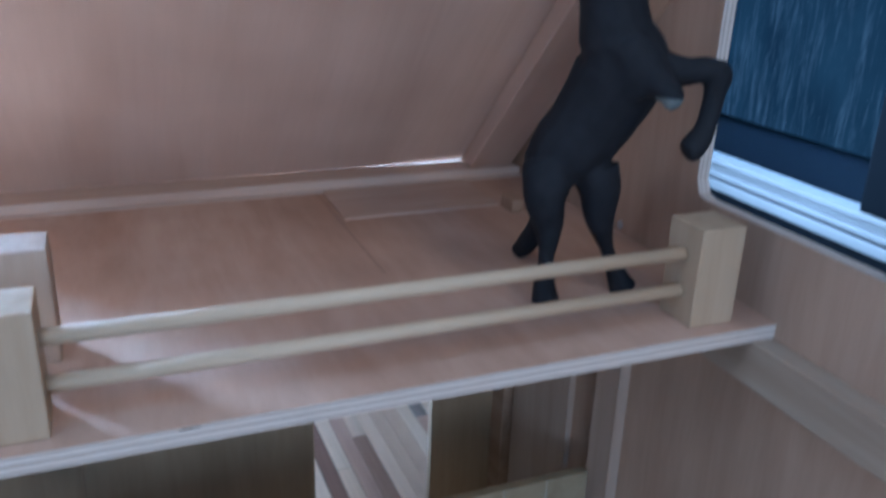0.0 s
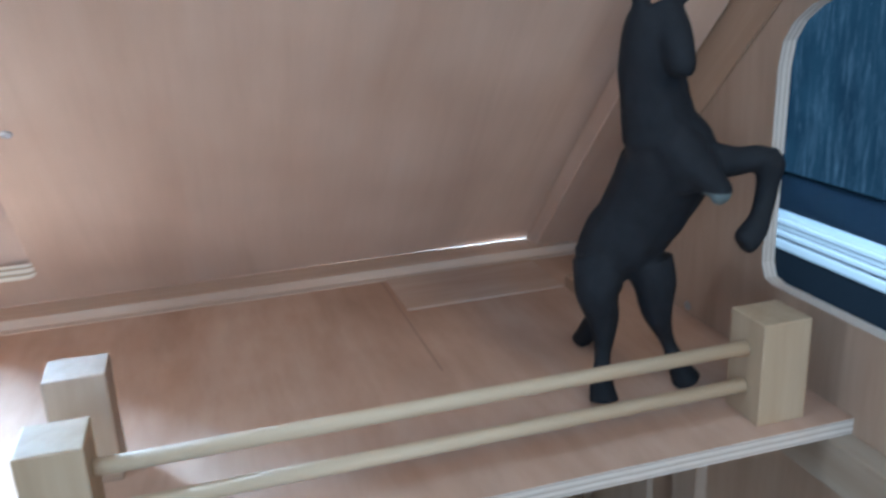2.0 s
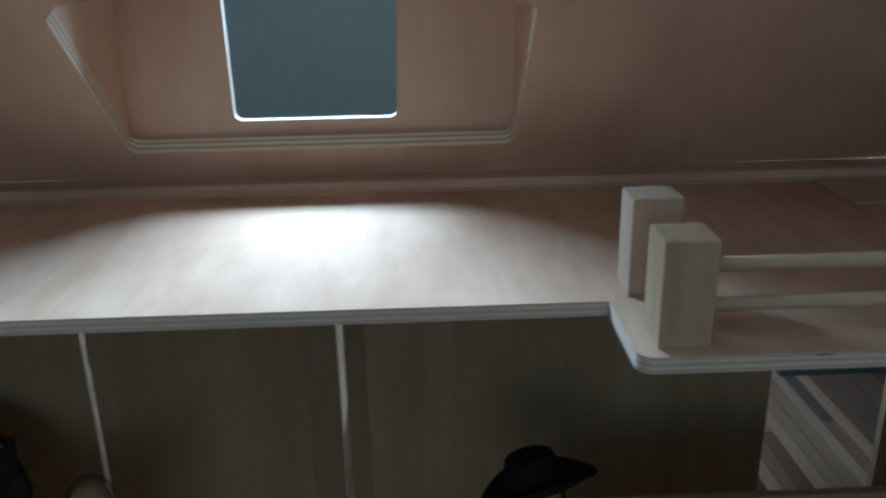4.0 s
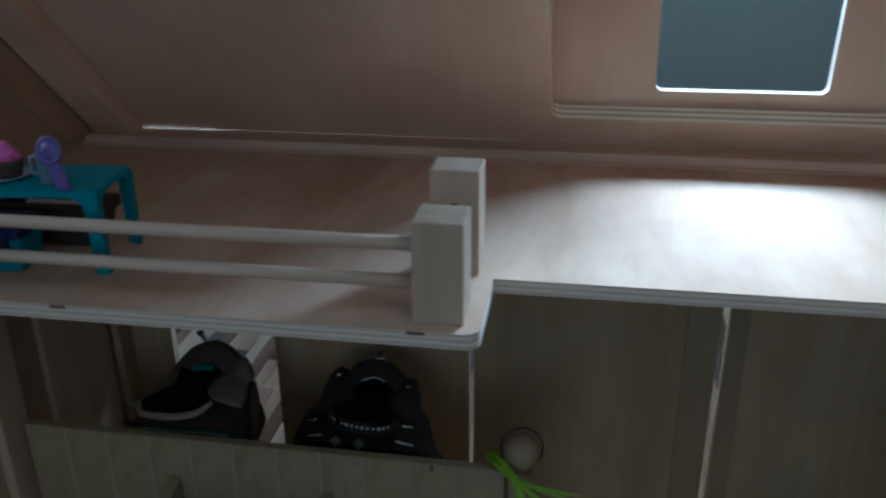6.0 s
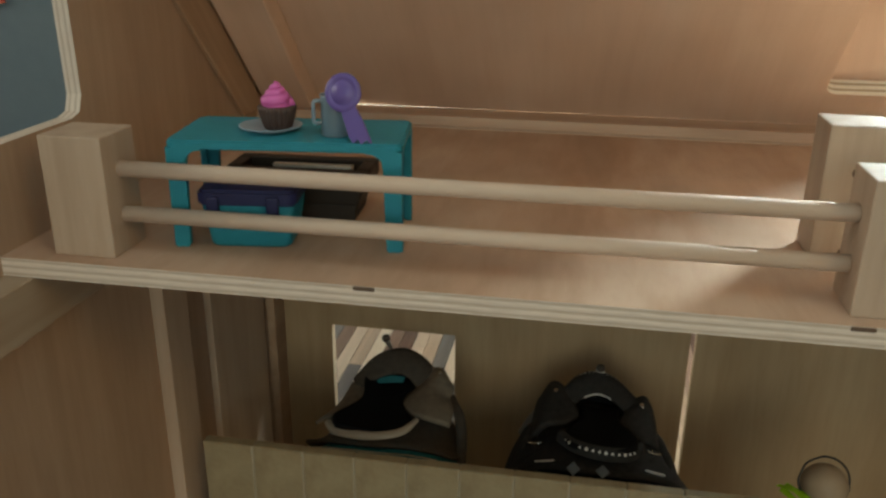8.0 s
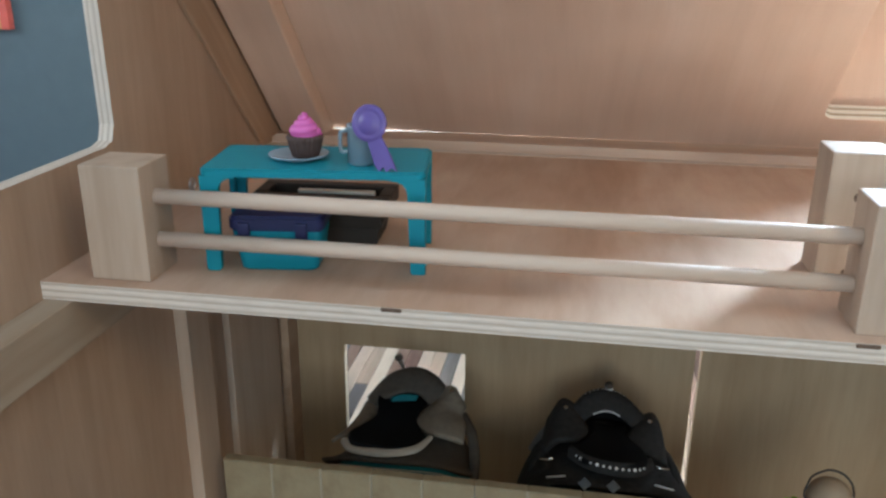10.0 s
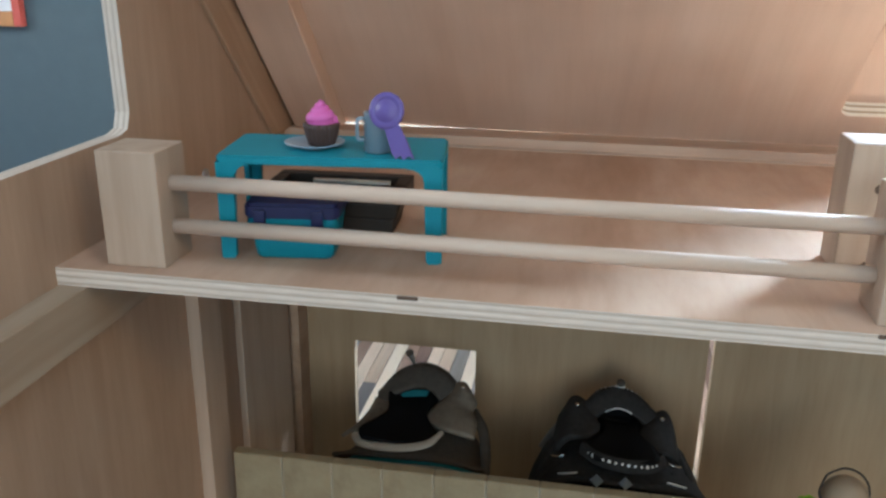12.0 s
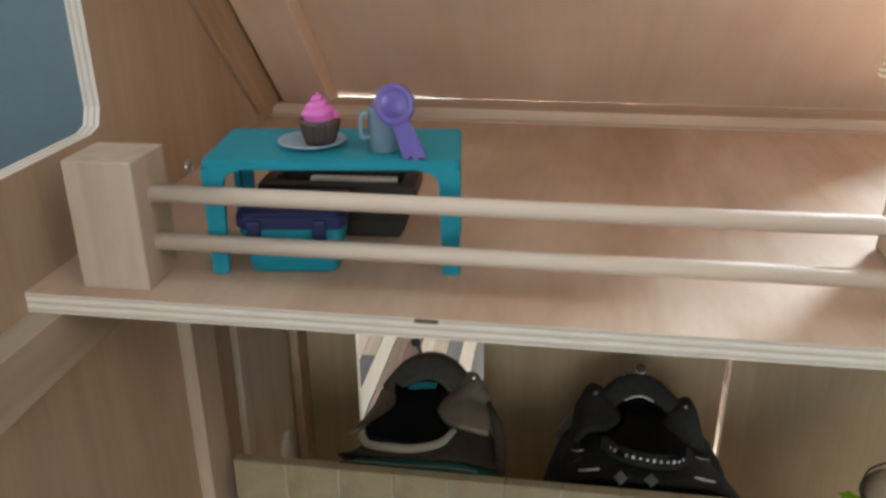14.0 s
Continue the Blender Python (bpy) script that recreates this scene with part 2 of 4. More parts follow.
def sheet(f, nu, nv, thick, bm=None):
    """A bent sheet of even thickness: f(u, v) gives its middle, u and v from 0 to 1."""
    own = bmesh.new()
    grid = [[Vector(f(i / nu, j / nv)) for j in range(nv + 1)] for i in range(nu + 1)]
    lay = ([], [])
    for i in range(nu + 1):
        rows = ([], [])
        for j in range(nv + 1):
            du = grid[min(i + 1, nu)][j] - grid[max(i - 1, 0)][j]
            dv = grid[i][min(j + 1, nv)] - grid[i][max(j - 1, 0)]
            nrm = du.cross(dv)
            nrm = nrm.normalized() if nrm.length > 1e-12 else Vector((0, 0, 1))
            for s, row in zip((0.5, -0.5), rows):
                row.append(own.verts.new(grid[i][j] + nrm * (thick * s)))
        lay[0].append(rows[0])
        lay[1].append(rows[1])
    for i in range(nu):
        for j in range(nv):
            own.faces.new([lay[0][a][b] for a, b in ((i, j), (i + 1, j), (i + 1, j + 1), (i, j + 1))])
            own.faces.new([lay[1][a][b] for a, b in ((i, j), (i, j + 1), (i + 1, j + 1), (i + 1, j))])
    rim = [(i, 0) for i in range(nu)] + [(nu, j) for j in range(nv)] + [(i, nv) for i in range(nu, 0, -1)] + [(0, j) for j in range(nv, 0, -1)]
    for (a, b), (c, d) in zip(rim, rim[1:] + rim[:1]):
        own.faces.new((lay[0][a][b], lay[1][a][b], lay[1][c][d], lay[0][c][d]))
    bmesh.ops.recalc_face_normals(own, faces=own.faces[:])
    return add_to(bm, own)


def axes(origin, x, y):
    x, y = Vector(x).normalized(), Vector(y).normalized()
    z = x.cross(y)
    m = Matrix((x, y, z)).transposed().to_4x4()
    m.translation = origin
    return m


MID = 0.0145                     # the stable's middle line
LEFT, RIGHT = -0.820, 0.849      # inner faces of the gable walls
BACK = 0.4435                    # inner face of the back wall
GROUND = -0.570                  # the room's floor; the loft's top is at 0
EAVE = 0.4930                    # the roof's inner face is where y + z has this value


def mirrored(x):
    return 2 * MID - x


# ---- the room ----
plaster_teal = plain("teal_wall_paint", (0.085, 0.125, 0.148), 0.85, 0, 0.06, 25, 0.15, 0.3)
# Ceiling out of view; its colour is lowered to weaken bounced light.
ceiling_dim = plain("dimmed_ceiling", (0.28, 0.26, 0.24), 0.85, 0, 0.04, 20, 0.1, 0.2)
white_gloss = plain("white_window_paint", (0.145, 0.145, 0.138), 0.6, 0, 0.04, 30, 0.05, 0.1)
dark_base = plain("subfloor", (0.16, 0.13, 0.11), 0.8)

AXES_BACK = lambda y: axes((0, y, 0), (1, 0, 0), (0, 0, 1))
ob = obj("wall_north", plate([(-3.2, GROUND), (1.27, GROUND), (1.27, 1.95), (-3.2, 1.95)], [[(-0.71, 0.54), (0.75, 0.54), (0.75, 0.88), (-0.71, 0.88)]], 0, 0.12), [plaster_teal, white_gloss])
ob.matrix_world = AXES_BACK(1.42)
tagged(ob, "teal grey painted room wall with a window opening", "wall", kind="structure")
ob = obj("wall_south", plate([(-3.2, GROUND), (1.27, GROUND), (1.27, 1.95), (-3.2, 1.95)], [[(-0.77, -0.05), (0.17, -0.05), (0.17, 0.89), (-0.77, 0.89)]], 0, 0.12), [plaster_teal, white_gloss])
ob.matrix_world = AXES_BACK(-2.6)
tagged(ob, "teal grey painted room wall behind the viewer", "wall", kind="structure")
ob = obj("wall_west", plate([(-2.72, GROUND), (1.3, GROUND), (1.3, 1.95), (-2.72, 1.95)], [[(-0.58, 0.48), (0.58, 0.48), (0.58, 1.32), (-0.58, 1.32)]], 0, 0.12), [plaster_teal, white_gloss])
ob.matrix_world = axes((-3.32, 0, 0), (0, 1, 0), (0, 0, 1))
tagged(ob, "teal grey painted room wall with a window opening", "wall", kind="structure")
# The high second opening is added for the side fill lamp.
ob = obj("wall_east", plate([(-2.72, GROUND), (1.3, GROUND), (1.3, 1.95), (-2.72, 1.95)], [[(-1.0, -0.2), (0.95, -0.2), (0.95, 1.4), (-1.0, 1.4)], [(-1.72, 0.98), (-1.08, 0.98), (-1.08, 1.62), (-1.72, 1.62)]], 0, 0.12), [plaster_teal, white_gloss])
ob.matrix_world = axes((1.121, 0, 0), (0, 1, 0), (0, 0, 1))
tagged(ob, "teal grey painted room wall with a low window", "wall", kind="structure")
# Added block: keeps the back lamp off the window rail and glass.
ob = obj("wall_nib", block((0.85, 0.97, GROUND), (1.1205, 1.03, 1.95)), plaster_teal)
tagged(ob, "teal grey block added to keep the back lamp off the low window", "wall", kind="structure")
ob = obj("ceiling", block((-3.32, -2.72, 1.95), (1.39, 1.42, 2.05)), ceiling_dim)
tagged(ob, "unseen room ceiling, darkened to cut bounce light", "ceiling", kind="structure")
floor = obj("floor", block((-3.32, -2.72, GROUND - 0.05), (1.39, 1.42, GROUND - 0.004)), dark_base)
tagged(floor, "room floor of mixed cream, brown and grey wood strips", "floor", kind="structure")


# the low window beyond the gable: white sill rail, smeared glass, dusky blue outside
window_low = thing("window_1", pose(1.106, 0, 0), "low room window with a white rail and smeared dark blue glass", "window", kind="structure")
black_seal = plain("black_frame", (0.0042, 0.0052, 0.0062), 0.9, spec=0.0)
for z0, z1, x0 in ((-0.0085, -0.0005, 0.0), (0.0005, 0.0070, 0.003), (0.0080, 0.0160, 0.0)):
    part("window_rail", block((x0, -1.0, z0), (0.03, 0.95, z1), 0.0022), white_gloss, window_low, "white ridged window rail")
part("window_seal", block((0.010, -1.0, -0.0005), (0.02, 0.95, 0.0080)), black_seal, window_low, "black rubber seal")
part("window_rail", block((0.002, -1.0, -0.026), (0.03, 0.95, -0.0125), 0.003), white_gloss, window_low, "white ridged window rail")
part("window_seal", block((0.012, -1.0, -0.0127), (0.02, 0.95, -0.0083)), black_seal, window_low, "black rubber seal")
part("lower_panel", block((0.006, -1.0, -0.2), (0.025, 0.95, -0.0265)), black_seal, window_low, "black lower panel")
part("window_bar", block((0.004, 0.097, 0.0162), (0.024, 0.155, 1.4), 0.003), black_seal, window_low, "black upright window bar")
smear = Nodes("smeared_glass")
sm = smear.noise(smear.coords((1, 60, 9)), 3, 6, 0.7, 0.4)
smear.set(Base_Color=(0.9, 0.95, 1.0), Roughness=smear.ramp(sm, [(0.45, (0.02,) * 3), (0.75, (0.10,) * 3)]), Transmission_Weight=1.0, IOR=1.01)
pane = part("pane", block((0.010, -1.0, 0.0162), (0.013, 0.95, 1.4)), smear.mat, window_low, "smeared window glass")
pane.visible_shadow = False


def dusk():
    """Dusky blue with pale water streaks."""
    n = Nodes("dusk_blue")
    run = n.ramp(n.noise(n.coords((1, 42, 4)), 3.0, 5, 0.75, 0.3), [(0.50, (0, 0, 0)), (0.78, (1, 1, 1))])
    drop = n.ramp(n.noise(n.coords((1, 30, 22)), 14.0, 3, 0.6), [(0.66, (0, 0, 0)), (0.74, (1, 1, 1))])
    broad = n.ramp(n.noise(n.coords((1, 5, 3)), 3.0, 3), [(0.3, (0.018, 0.050, 0.090)), (0.7, (0.034, 0.095, 0.155))])
    col = n.mix(run, broad, (0.13, 0.25, 0.36))
    col = n.mix(drop, col, (0.14, 0.28, 0.42))
    return n.set(Base_Color=(0, 0, 0), Emission_Color=col, Emission_Strength=0.50, Specular_IOR_Level=0.0)


ob = obj("backdrop_sky", block((1.139, 0.12, 0.066), (1.143, 0.95, 1.4)), dusk())
tagged(ob, "dusky blue view with water streaks outside the low window", "backdrop", kind="structure")
ob = obj("backdrop_dark", block((1.151, -1.0, -0.2), (1.155, 0.95, 1.4)), plain("night_dark", (0.004, 0.006, 0.008), 0.9, spec=0.0))
tagged(ob, "dark view outside the low window", "backdrop", kind="structure")


def strip_floor(parent):
    """Mixed-tone floor strips along y; the ones behind the stable are pieces of their own."""
    tones = [(0.786, 0.632, 0.533), (0.665, 0.512, 0.419), (0.383, 0.26, 0.218), (0.262, 0.172, 0.149), (0.302, 0.279, 0.28), (0.202, 0.186, 0.193), (0.85, 0.725, 0.629), (0.554, 0.391, 0.332)]
    mats = [wood("floor_strip", tuple(min(1, c * 1.1) for c in t), t, tuple(c * 0.8 for c in t), (60, 4, 60), 0.85, 0.3, 0.4, 0.04) for t in tones]
    rng = random.Random(126)
    w = 0.026
    rest = bmesh.new()
    shared = {}
    made = 0
    x = -3.2
    while x < 1.08:
        y, first = -2.6, rng.uniform(0.1, 0.9)
        while y < 1.299:
            ln = min(first or rng.choice((0.7, 0.9, 1.1)), 1.3 - y)
            first = 0
            tone = rng.randrange(len(mats))
            near = -1.15 < x < 1.0 and 0.4 - ln < y < 1.5 and made < 300
            if near:
                key = (ln, tone)
                if key not in shared:
                    ob = part("floor_strip", block((0.0006, 0.0008, -0.004), (w - 0.0006, ln - 0.0008, 0.0), 0.0006, seg=1), mats[tone], parent)
                    shared[key] = ob.data
                else:
                    ob = new("floor_strip", shared[key])
                    ob.parent = parent
                ob.location = (x, y, GROUND)
                made += 1
            else:
                before = len(rest.faces)
                block((x + 0.0006, y + 0.0008, GROUND - 0.004), (x + w - 0.0006, y + ln - 0.0008, GROUND), 0, rest)
                rest.faces.ensure_lookup_table()
                for f in rest.faces[before:]:
                    f.material_index = tone
            y += ln
        x += w
    ob = part("floor_strips", rest, mats, parent)
    tagged(ob, kind="stuff")


# ---- the toy stable: shell ----


def gable(name, x0, label):
    """A gable wall with an arched window; local x runs along y, local y up."""
    out = [(-0.44, GROUND), (BACK + 0.012, GROUND), (BACK + 0.012, EAVE - BACK - 0.0145), (0.036, 0.4545), (-0.44, -0.0215)]
    arch = [(-0.113, 0.090), (-0.112, 0.078), (-0.104, 0.071), (0.090, 0.071), (0.101, 0.074), (0.106, 0.086), (0.104, 0.248)]
    for k in range(1, 12):
        a = math.pi * k / 12
        arch.append((-0.0035 + 0.1075 * math.cos(a), 0.248 + 0.063 * math.sin(a) ** 0.85))
    arch.append((-0.111, 0.248))
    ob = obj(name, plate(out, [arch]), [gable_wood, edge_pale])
    ob.matrix_world = axes((x0, 0, 0), (0, 1, 0), (0, 0, 1))
    return tagged(ob, label, "wall", kind="structure")


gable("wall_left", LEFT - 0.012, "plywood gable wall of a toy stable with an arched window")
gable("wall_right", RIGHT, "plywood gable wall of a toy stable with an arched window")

# back wall: two fixed panels with a square opening each, and a pair of doors between
GAP = 0.0044
DOOR_L, DOOR_R, DOOR_M = -0.3070, 0.307, 0.0150


def back_panel(name, x0, x1, hole, label, category, kind):
    holes = [rounded([(hole[0], -0.500, 0.002), (hole[1], -0.500, 0.002), (hole[1], -0.2600, 0.002), (hole[0], -0.2600, 0.002)], 2)] if hole else []
    ob = obj(name, plate([(x0, GROUND + 0.012), (x1, GROUND + 0.012), (x1, -0.0135), (x0, -0.0135)], holes, 0, 0.012), [back_wood, edge_back])
    ob.matrix_world = axes((0, BACK + 0.012, 0), (1, 0, 0), (0, 0, 1))
    return tagged(ob, label, category, kind=kind)


back_panel("wall_back_left", LEFT + 0.0005, DOOR_L - 0.0034, (-0.743, -0.5865), "pale plywood back wall panel with a square opening", "wall", "structure")
back_panel("wall_back_right", DOOR_R + 0.0003, RIGHT - 0.0005, (0.580, 0.743), "pale plywood back wall panel with a square opening", "wall", "structure")
back_panel("door_1", DOOR_L + 0.0034, DOOR_M - GAP, None, "closed plain plywood stable door", "door", "structure")
back_panel("door_2", DOOR_M + GAP, DOOR_R - 0.0003, None, "closed plain plywood stable door", "door", "structure")

door_strip_brown = wood("door_strip_brown", (0.345, 0.246, 0.158), (0.315, 0.220, 0.138), (0.275, 0.188, 0.114), (60, 60, 5), 0.7)
for name, x0, x1 in (("trim_stile_left", DOOR_M - GAP - 0.041, DOOR_M - GAP - 0.0015), ("trim_stile_right", DOOR_M + GAP + 0.0015, DOOR_M + GAP + 0.026)):
    ob = obj(name, block((x0, BACK - 0.0022, GROUND + 0.012), (x1, BACK - 0.0001, -0.0145), 0.0006), door_strip_brown)
    tagged(ob, "thin darker brown strip along the stable door's edge", "stile", kind="structure")

ob = obj("floor_stable", block((LEFT - 0.012, -0.44, GROUND), (RIGHT + 0.012, BACK, GROUND + 0.012)), back_wood)
tagged(ob, "plywood floor of the toy stable", "floor", kind="structure")

# the rear roof slope with the dormer's opening
S = math.sqrt(0.5)
OUTER = EAVE + 0.018 / S


def up_slope(y, z):
    return S * (OUTER - y) + S * z


s_low, s_side, s_top = up_slope(0.4420, 0.0510), up_slope(0.279, 0.214), up_slope(0.093, 0.400)
DMID = 0.0105
opening = rounded([(-0.212, s_low, 0.012), (0.232, s_low, 0.012), (0.236, s_side, 0.01), (DMID, s_top, 0.01), (-0.215, s_side, 0.01)], 4)
s0, s_end, s1 = up_slope(0.4840, 0.0090), up_slope(0.4799, 0.0131), up_slope(0.036, 0.457)
ob = obj("ceiling_roof", plate([(LEFT - 0.03, s_end), (-0.40, s0), (0.43, s0), (RIGHT + 0.03, s_end), (RIGHT + 0.03, s1), (LEFT - 0.03, s1)], [opening], 0, 0.018), [roof_wood, edge_roof])
ob.matrix_world = axes((0, OUTER, 0), (1, 0, 0), (0, -1, 1))
tagged(ob, "sloping pinkish plywood roof of the toy stable", "roof", kind="structure")

# dormer: upright front wall with a window, two cheeks, two small roof slopes
win = rounded([(-0.094, 0.081, 0.009), (0.098, 0.081, 0.009), (0.104, 0.290, 0.009), (-0.097, 0.290, 0.009)], 4)
ob = obj("wall_dormer", plate([(-0.228, 0.031), (0.249, 0.031), (0.249, 0.214), (DMID, 0.408), (-0.228, 0.214)], [win], 0, 0.012), [roof_wood, edge_pale])
ob.matrix_world = axes((0, 0.480, 0), (1, 0, 0), (0, 0, 1))
tagged(ob, "upright plywood dormer wall with a rounded window opening", "wall", kind="structure")
for name, x0 in (("wall_dormer_left", -0.2285), ("wall_dormer_right", 0.2375)):
    ob = obj(name, plate([(0.4675, 0.0535), (0.4675, 0.224), (0.2955, 0.224)], [], 0, 0.012), [roof_wood, edge_pale])
    ob.matrix_world = axes((x0, 0, 0), (0, 1, 0), (0, 0, 1))
    tagged(ob, "small triangular plywood dormer cheek", "wall", kind="structure")
for name, sx in (("ceiling_dormer_left", -1), ("ceiling_dormer_right", 1)):
    bm = bmesh.new()
    xs = (DMID, DMID + sx * 0.250)
    zs = (0.411, 0.207)
    low = [bm.verts.new(p) for p in ((xs[0], EAVE + 0.022 - zs[0], zs[0]), (xs[1], EAVE + 0.022 - zs[1], zs[1]), (xs[1], 0.50, zs[1]), (xs[0], 0.50, zs[0]))]
    hi = [bm.verts.new(v.co + Vector((0, 0, 0.012))) for v in low]
    bm.faces.new(low)
    bm.faces.new(hi)
    for i in range(4):
        bm.faces.new((low[i], low[(i + 1) % 4], hi[(i + 1) % 4], hi[i]))
    bmesh.ops.recalc_face_normals(bm, faces=bm.faces[:])
    ob = obj(name, bm, roof_wood)
    tagged(ob, "small plywood dormer roof slope", "roof", kind="structure")

# roof battens and gable strips along the slope, eave batten, ledgers, corner strips


def slope_strip(name, x0, x1, sum0, sum1, mat, label, z_low=0.010):
    """A strip along the roof slope between two values of y + z."""
    bm = bmesh.new()
    ring = []
    for x in (x0, x1):
        ring.append([bm.verts.new((x, sm - z, z)) for sm, z in ((sum0, z_low), (sum1, z_low), (sum1, sum1 - 0.035), (sum0, sum0 - 0.035))])
    for i in range(4):
        bm.faces.new((ring[0][i], ring[0][(i + 1) % 4], ring[1][(i + 1) % 4], ring[1][i]))
    bm.faces.new(ring[0])
    bm.faces.new(ring[1])
    bmesh.ops.recalc_face_normals(bm, faces=bm.faces[:])
    bmesh.ops.bevel(bm, geom=bm.edges[:], offset=0.001, segments=1, affect="EDGES")
    m = axes((x0, 0.32, 0.15), (1, 0, 0), (0, -1, 1))
    bmesh.ops.transform(bm, matrix=m.inverted(), verts=bm.verts[:])
    ob = obj(name, bm, mat)
    ob.matrix_world = m
    return tagged(ob, label, "batten", kind="structure")


slope_strip("trim_batten_left", LEFT + 0.0085, -0.757, 0.459, EAVE - 0.0005, roof_wood, "wooden batten under the roof slope")
slope_strip("trim_gable_left", LEFT, LEFT + 0.0055, 0.402, 0.4925, pine_dark, "brown wooden strip along the gable's slope")
slope_strip("trim_batten_right", mirrored(-0.757), RIGHT - 0.0065, 0.459, EAVE - 0.0005, roof_wood, "wooden batten under the roof slope")
slope_strip("trim_gable_right", RIGHT - 0.0040, RIGHT, 0.402, 0.4925, pine_dark, "brown wooden strip along the gable's slope")


def stick(name, lo, hi, mat, label, category="batten", bevel=0.0012, kind="structure"):
    c = [(a + b) / 2 for a, b in zip(lo, hi)]
    ob = obj(name, block([a - m for a, m in zip(lo, c)], [b - m for b, m in zip(hi, c)], bevel), mat)
    ob.location = c
    return tagged(ob, label, category, kind=kind)


edge_plain = plain("pale_joint", (0.54, 0.405, 0.315), 0.7)
pine_across = wood("pine_across", (0.60, 0.44, 0.34), (0.56, 0.40, 0.30), (0.49, 0.33, 0.245), (6, 90, 90), 0.6, 0.3, 0.3)
stick("trim_joint", (LEFT, 0.4255, -0.0128), (RIGHT, 0.4370, 0.0006), edge_plain, "pale plywood joint strip behind the loft", "strip", 0.0004)
ob = obj("trim_eave", plate([(LEFT, 0.4375), (RIGHT, 0.4375), (RIGHT, 0.4816), (LEFT, 0.4816)], [], -0.0128, 0.0105), [pine_across, pine_across])
tagged(ob, "wooden eave batten behind the loft", "batten", kind="structure")
for side, fx in (("left", lambda x: x), ("right", mirrored)):
    def span(name, xa, xb, y0, y1, z0, z1, mat, label):
        a, b = sorted((fx(xa), fx(xb)))
        stick(name + "_" + side, (a, y0, z0), (b, y1, z1), mat, label)
    span("trim_ledger", LEFT, LEFT + 0.021, -0.43, 0.42, -0.052, -0.0132, pine_long, "wooden ledger strip carrying the loft")
    span("trim_stall_strip", LEFT, LEFT + 0.013, 0.164, 0.207, GROUND + 0.012, -0.0525, pine, "upright wooden strip on the gable wall")
    span("trim_wall_board", LEFT, LEFT + 0.008, 0.263, 0.398, GROUND + 0.012, -0.0525, pine, "pale upright board on the gable wall")
    span("trim_corner", LEFT, LEFT + 0.016, 0.410, BACK, GROUND + 0.012, -0.0525, pine_dark, "brown upright corner strip")

# the loft boards
FRONT = -0.009
out = rounded([(LEFT, FRONT, 0), (-0.240, FRONT, 0.012), (-0.241, 0.0905, 0), (0.270, 0.0905, 0), (0.269, FRONT, 0.012), (RIGHT, FRONT - 0.0025, 0), (RIGHT, 0.425, 0), (LEFT, 0.425, 0)])
loft = obj("loft_floor", plate(out, [], -0.0128, 0.0), [loft_wood, edge_pale])
tagged(loft, "reddish plywood loft floor set back in the middle", "loft", kind="structure")
seam = plain("loft_seam", (0.26, 0.15, 0.10), 0.8)
stick("trim_seam", (0.5855, 0.180, -0.0005), (0.5868, 0.424, 0.0003), seam, "faint dark plank seam in the loft floor", "seam", 0)
knot = plain("dark_knot", (0.10, 0.06, 0.04), 0.8)
for x in (-0.574, -0.287, 0.40):
    part("knot", block((x - 0.007, FRONT - 0.0006, -0.0032), (x + 0.007, FRONT + 0.002, -0.0002), 0.001), knot, loft, "dark filler mark in the plywood edge")
stick("trim_patch", (0.592, 0.327, 0.0), (0.769, 0.4245, 0.0020), wood("patch_wood", (0.56, 0.405, 0.315), (0.51, 0.355, 0.27), (0.44, 0.285, 0.21), (6, 60, 60), 0.8, 0.5, 0.35, 0.05), "thin flat plywood patch on the loft floor", "patch", 0.0006)
stick("trim_stop", (0.7695, 0.300, 0.0), (0.783, 0.328, 0.014), pine_dark, "small wooden stop block on the loft floor", "block")

# ---- railings ----


def post(parent, x0, x1, y0, y1, h, timber=pine):
    c = Vector(((x0 + x1) / 2, (y0 + y1) / 2, 0))
    ob = part("post", block((x0 - c.x, y0 - c.y, 0), (x1 - c.x, y1 - c.y, h), 0.0012), timber, parent)
    ob.location = c - parent.location
    return ob


def railing(x_a, x_b, y0, timber, round_timber, label):
    """Two square posts with two dowels between them."""
    t = thing("loft_railing", pose((x_a[0] + x_b[1]) / 2, y0 + 0.0195, 0), label, "railing", "railings of the loft")
    post(t, x_a[0], x_a[1], y0, y0 + 0.0405, 0.0805, timber)
    post(t, x_b[0], x_b[1], y0, y0 + 0.0405, 0.0805, timber)
    for z in (0.0560, 0.0252):
        half = (x_b[0] - x_a[1]) / 2 + 0.006
        ob = part("dowel", rod((-half, 0, 0), (half, 0, 0), 0.0054, n=20), round_timber, t, "", True)
        ob.location = ((x_a[1] + x_b[0]) / 2 - t.location.x, 0, z)
    return t


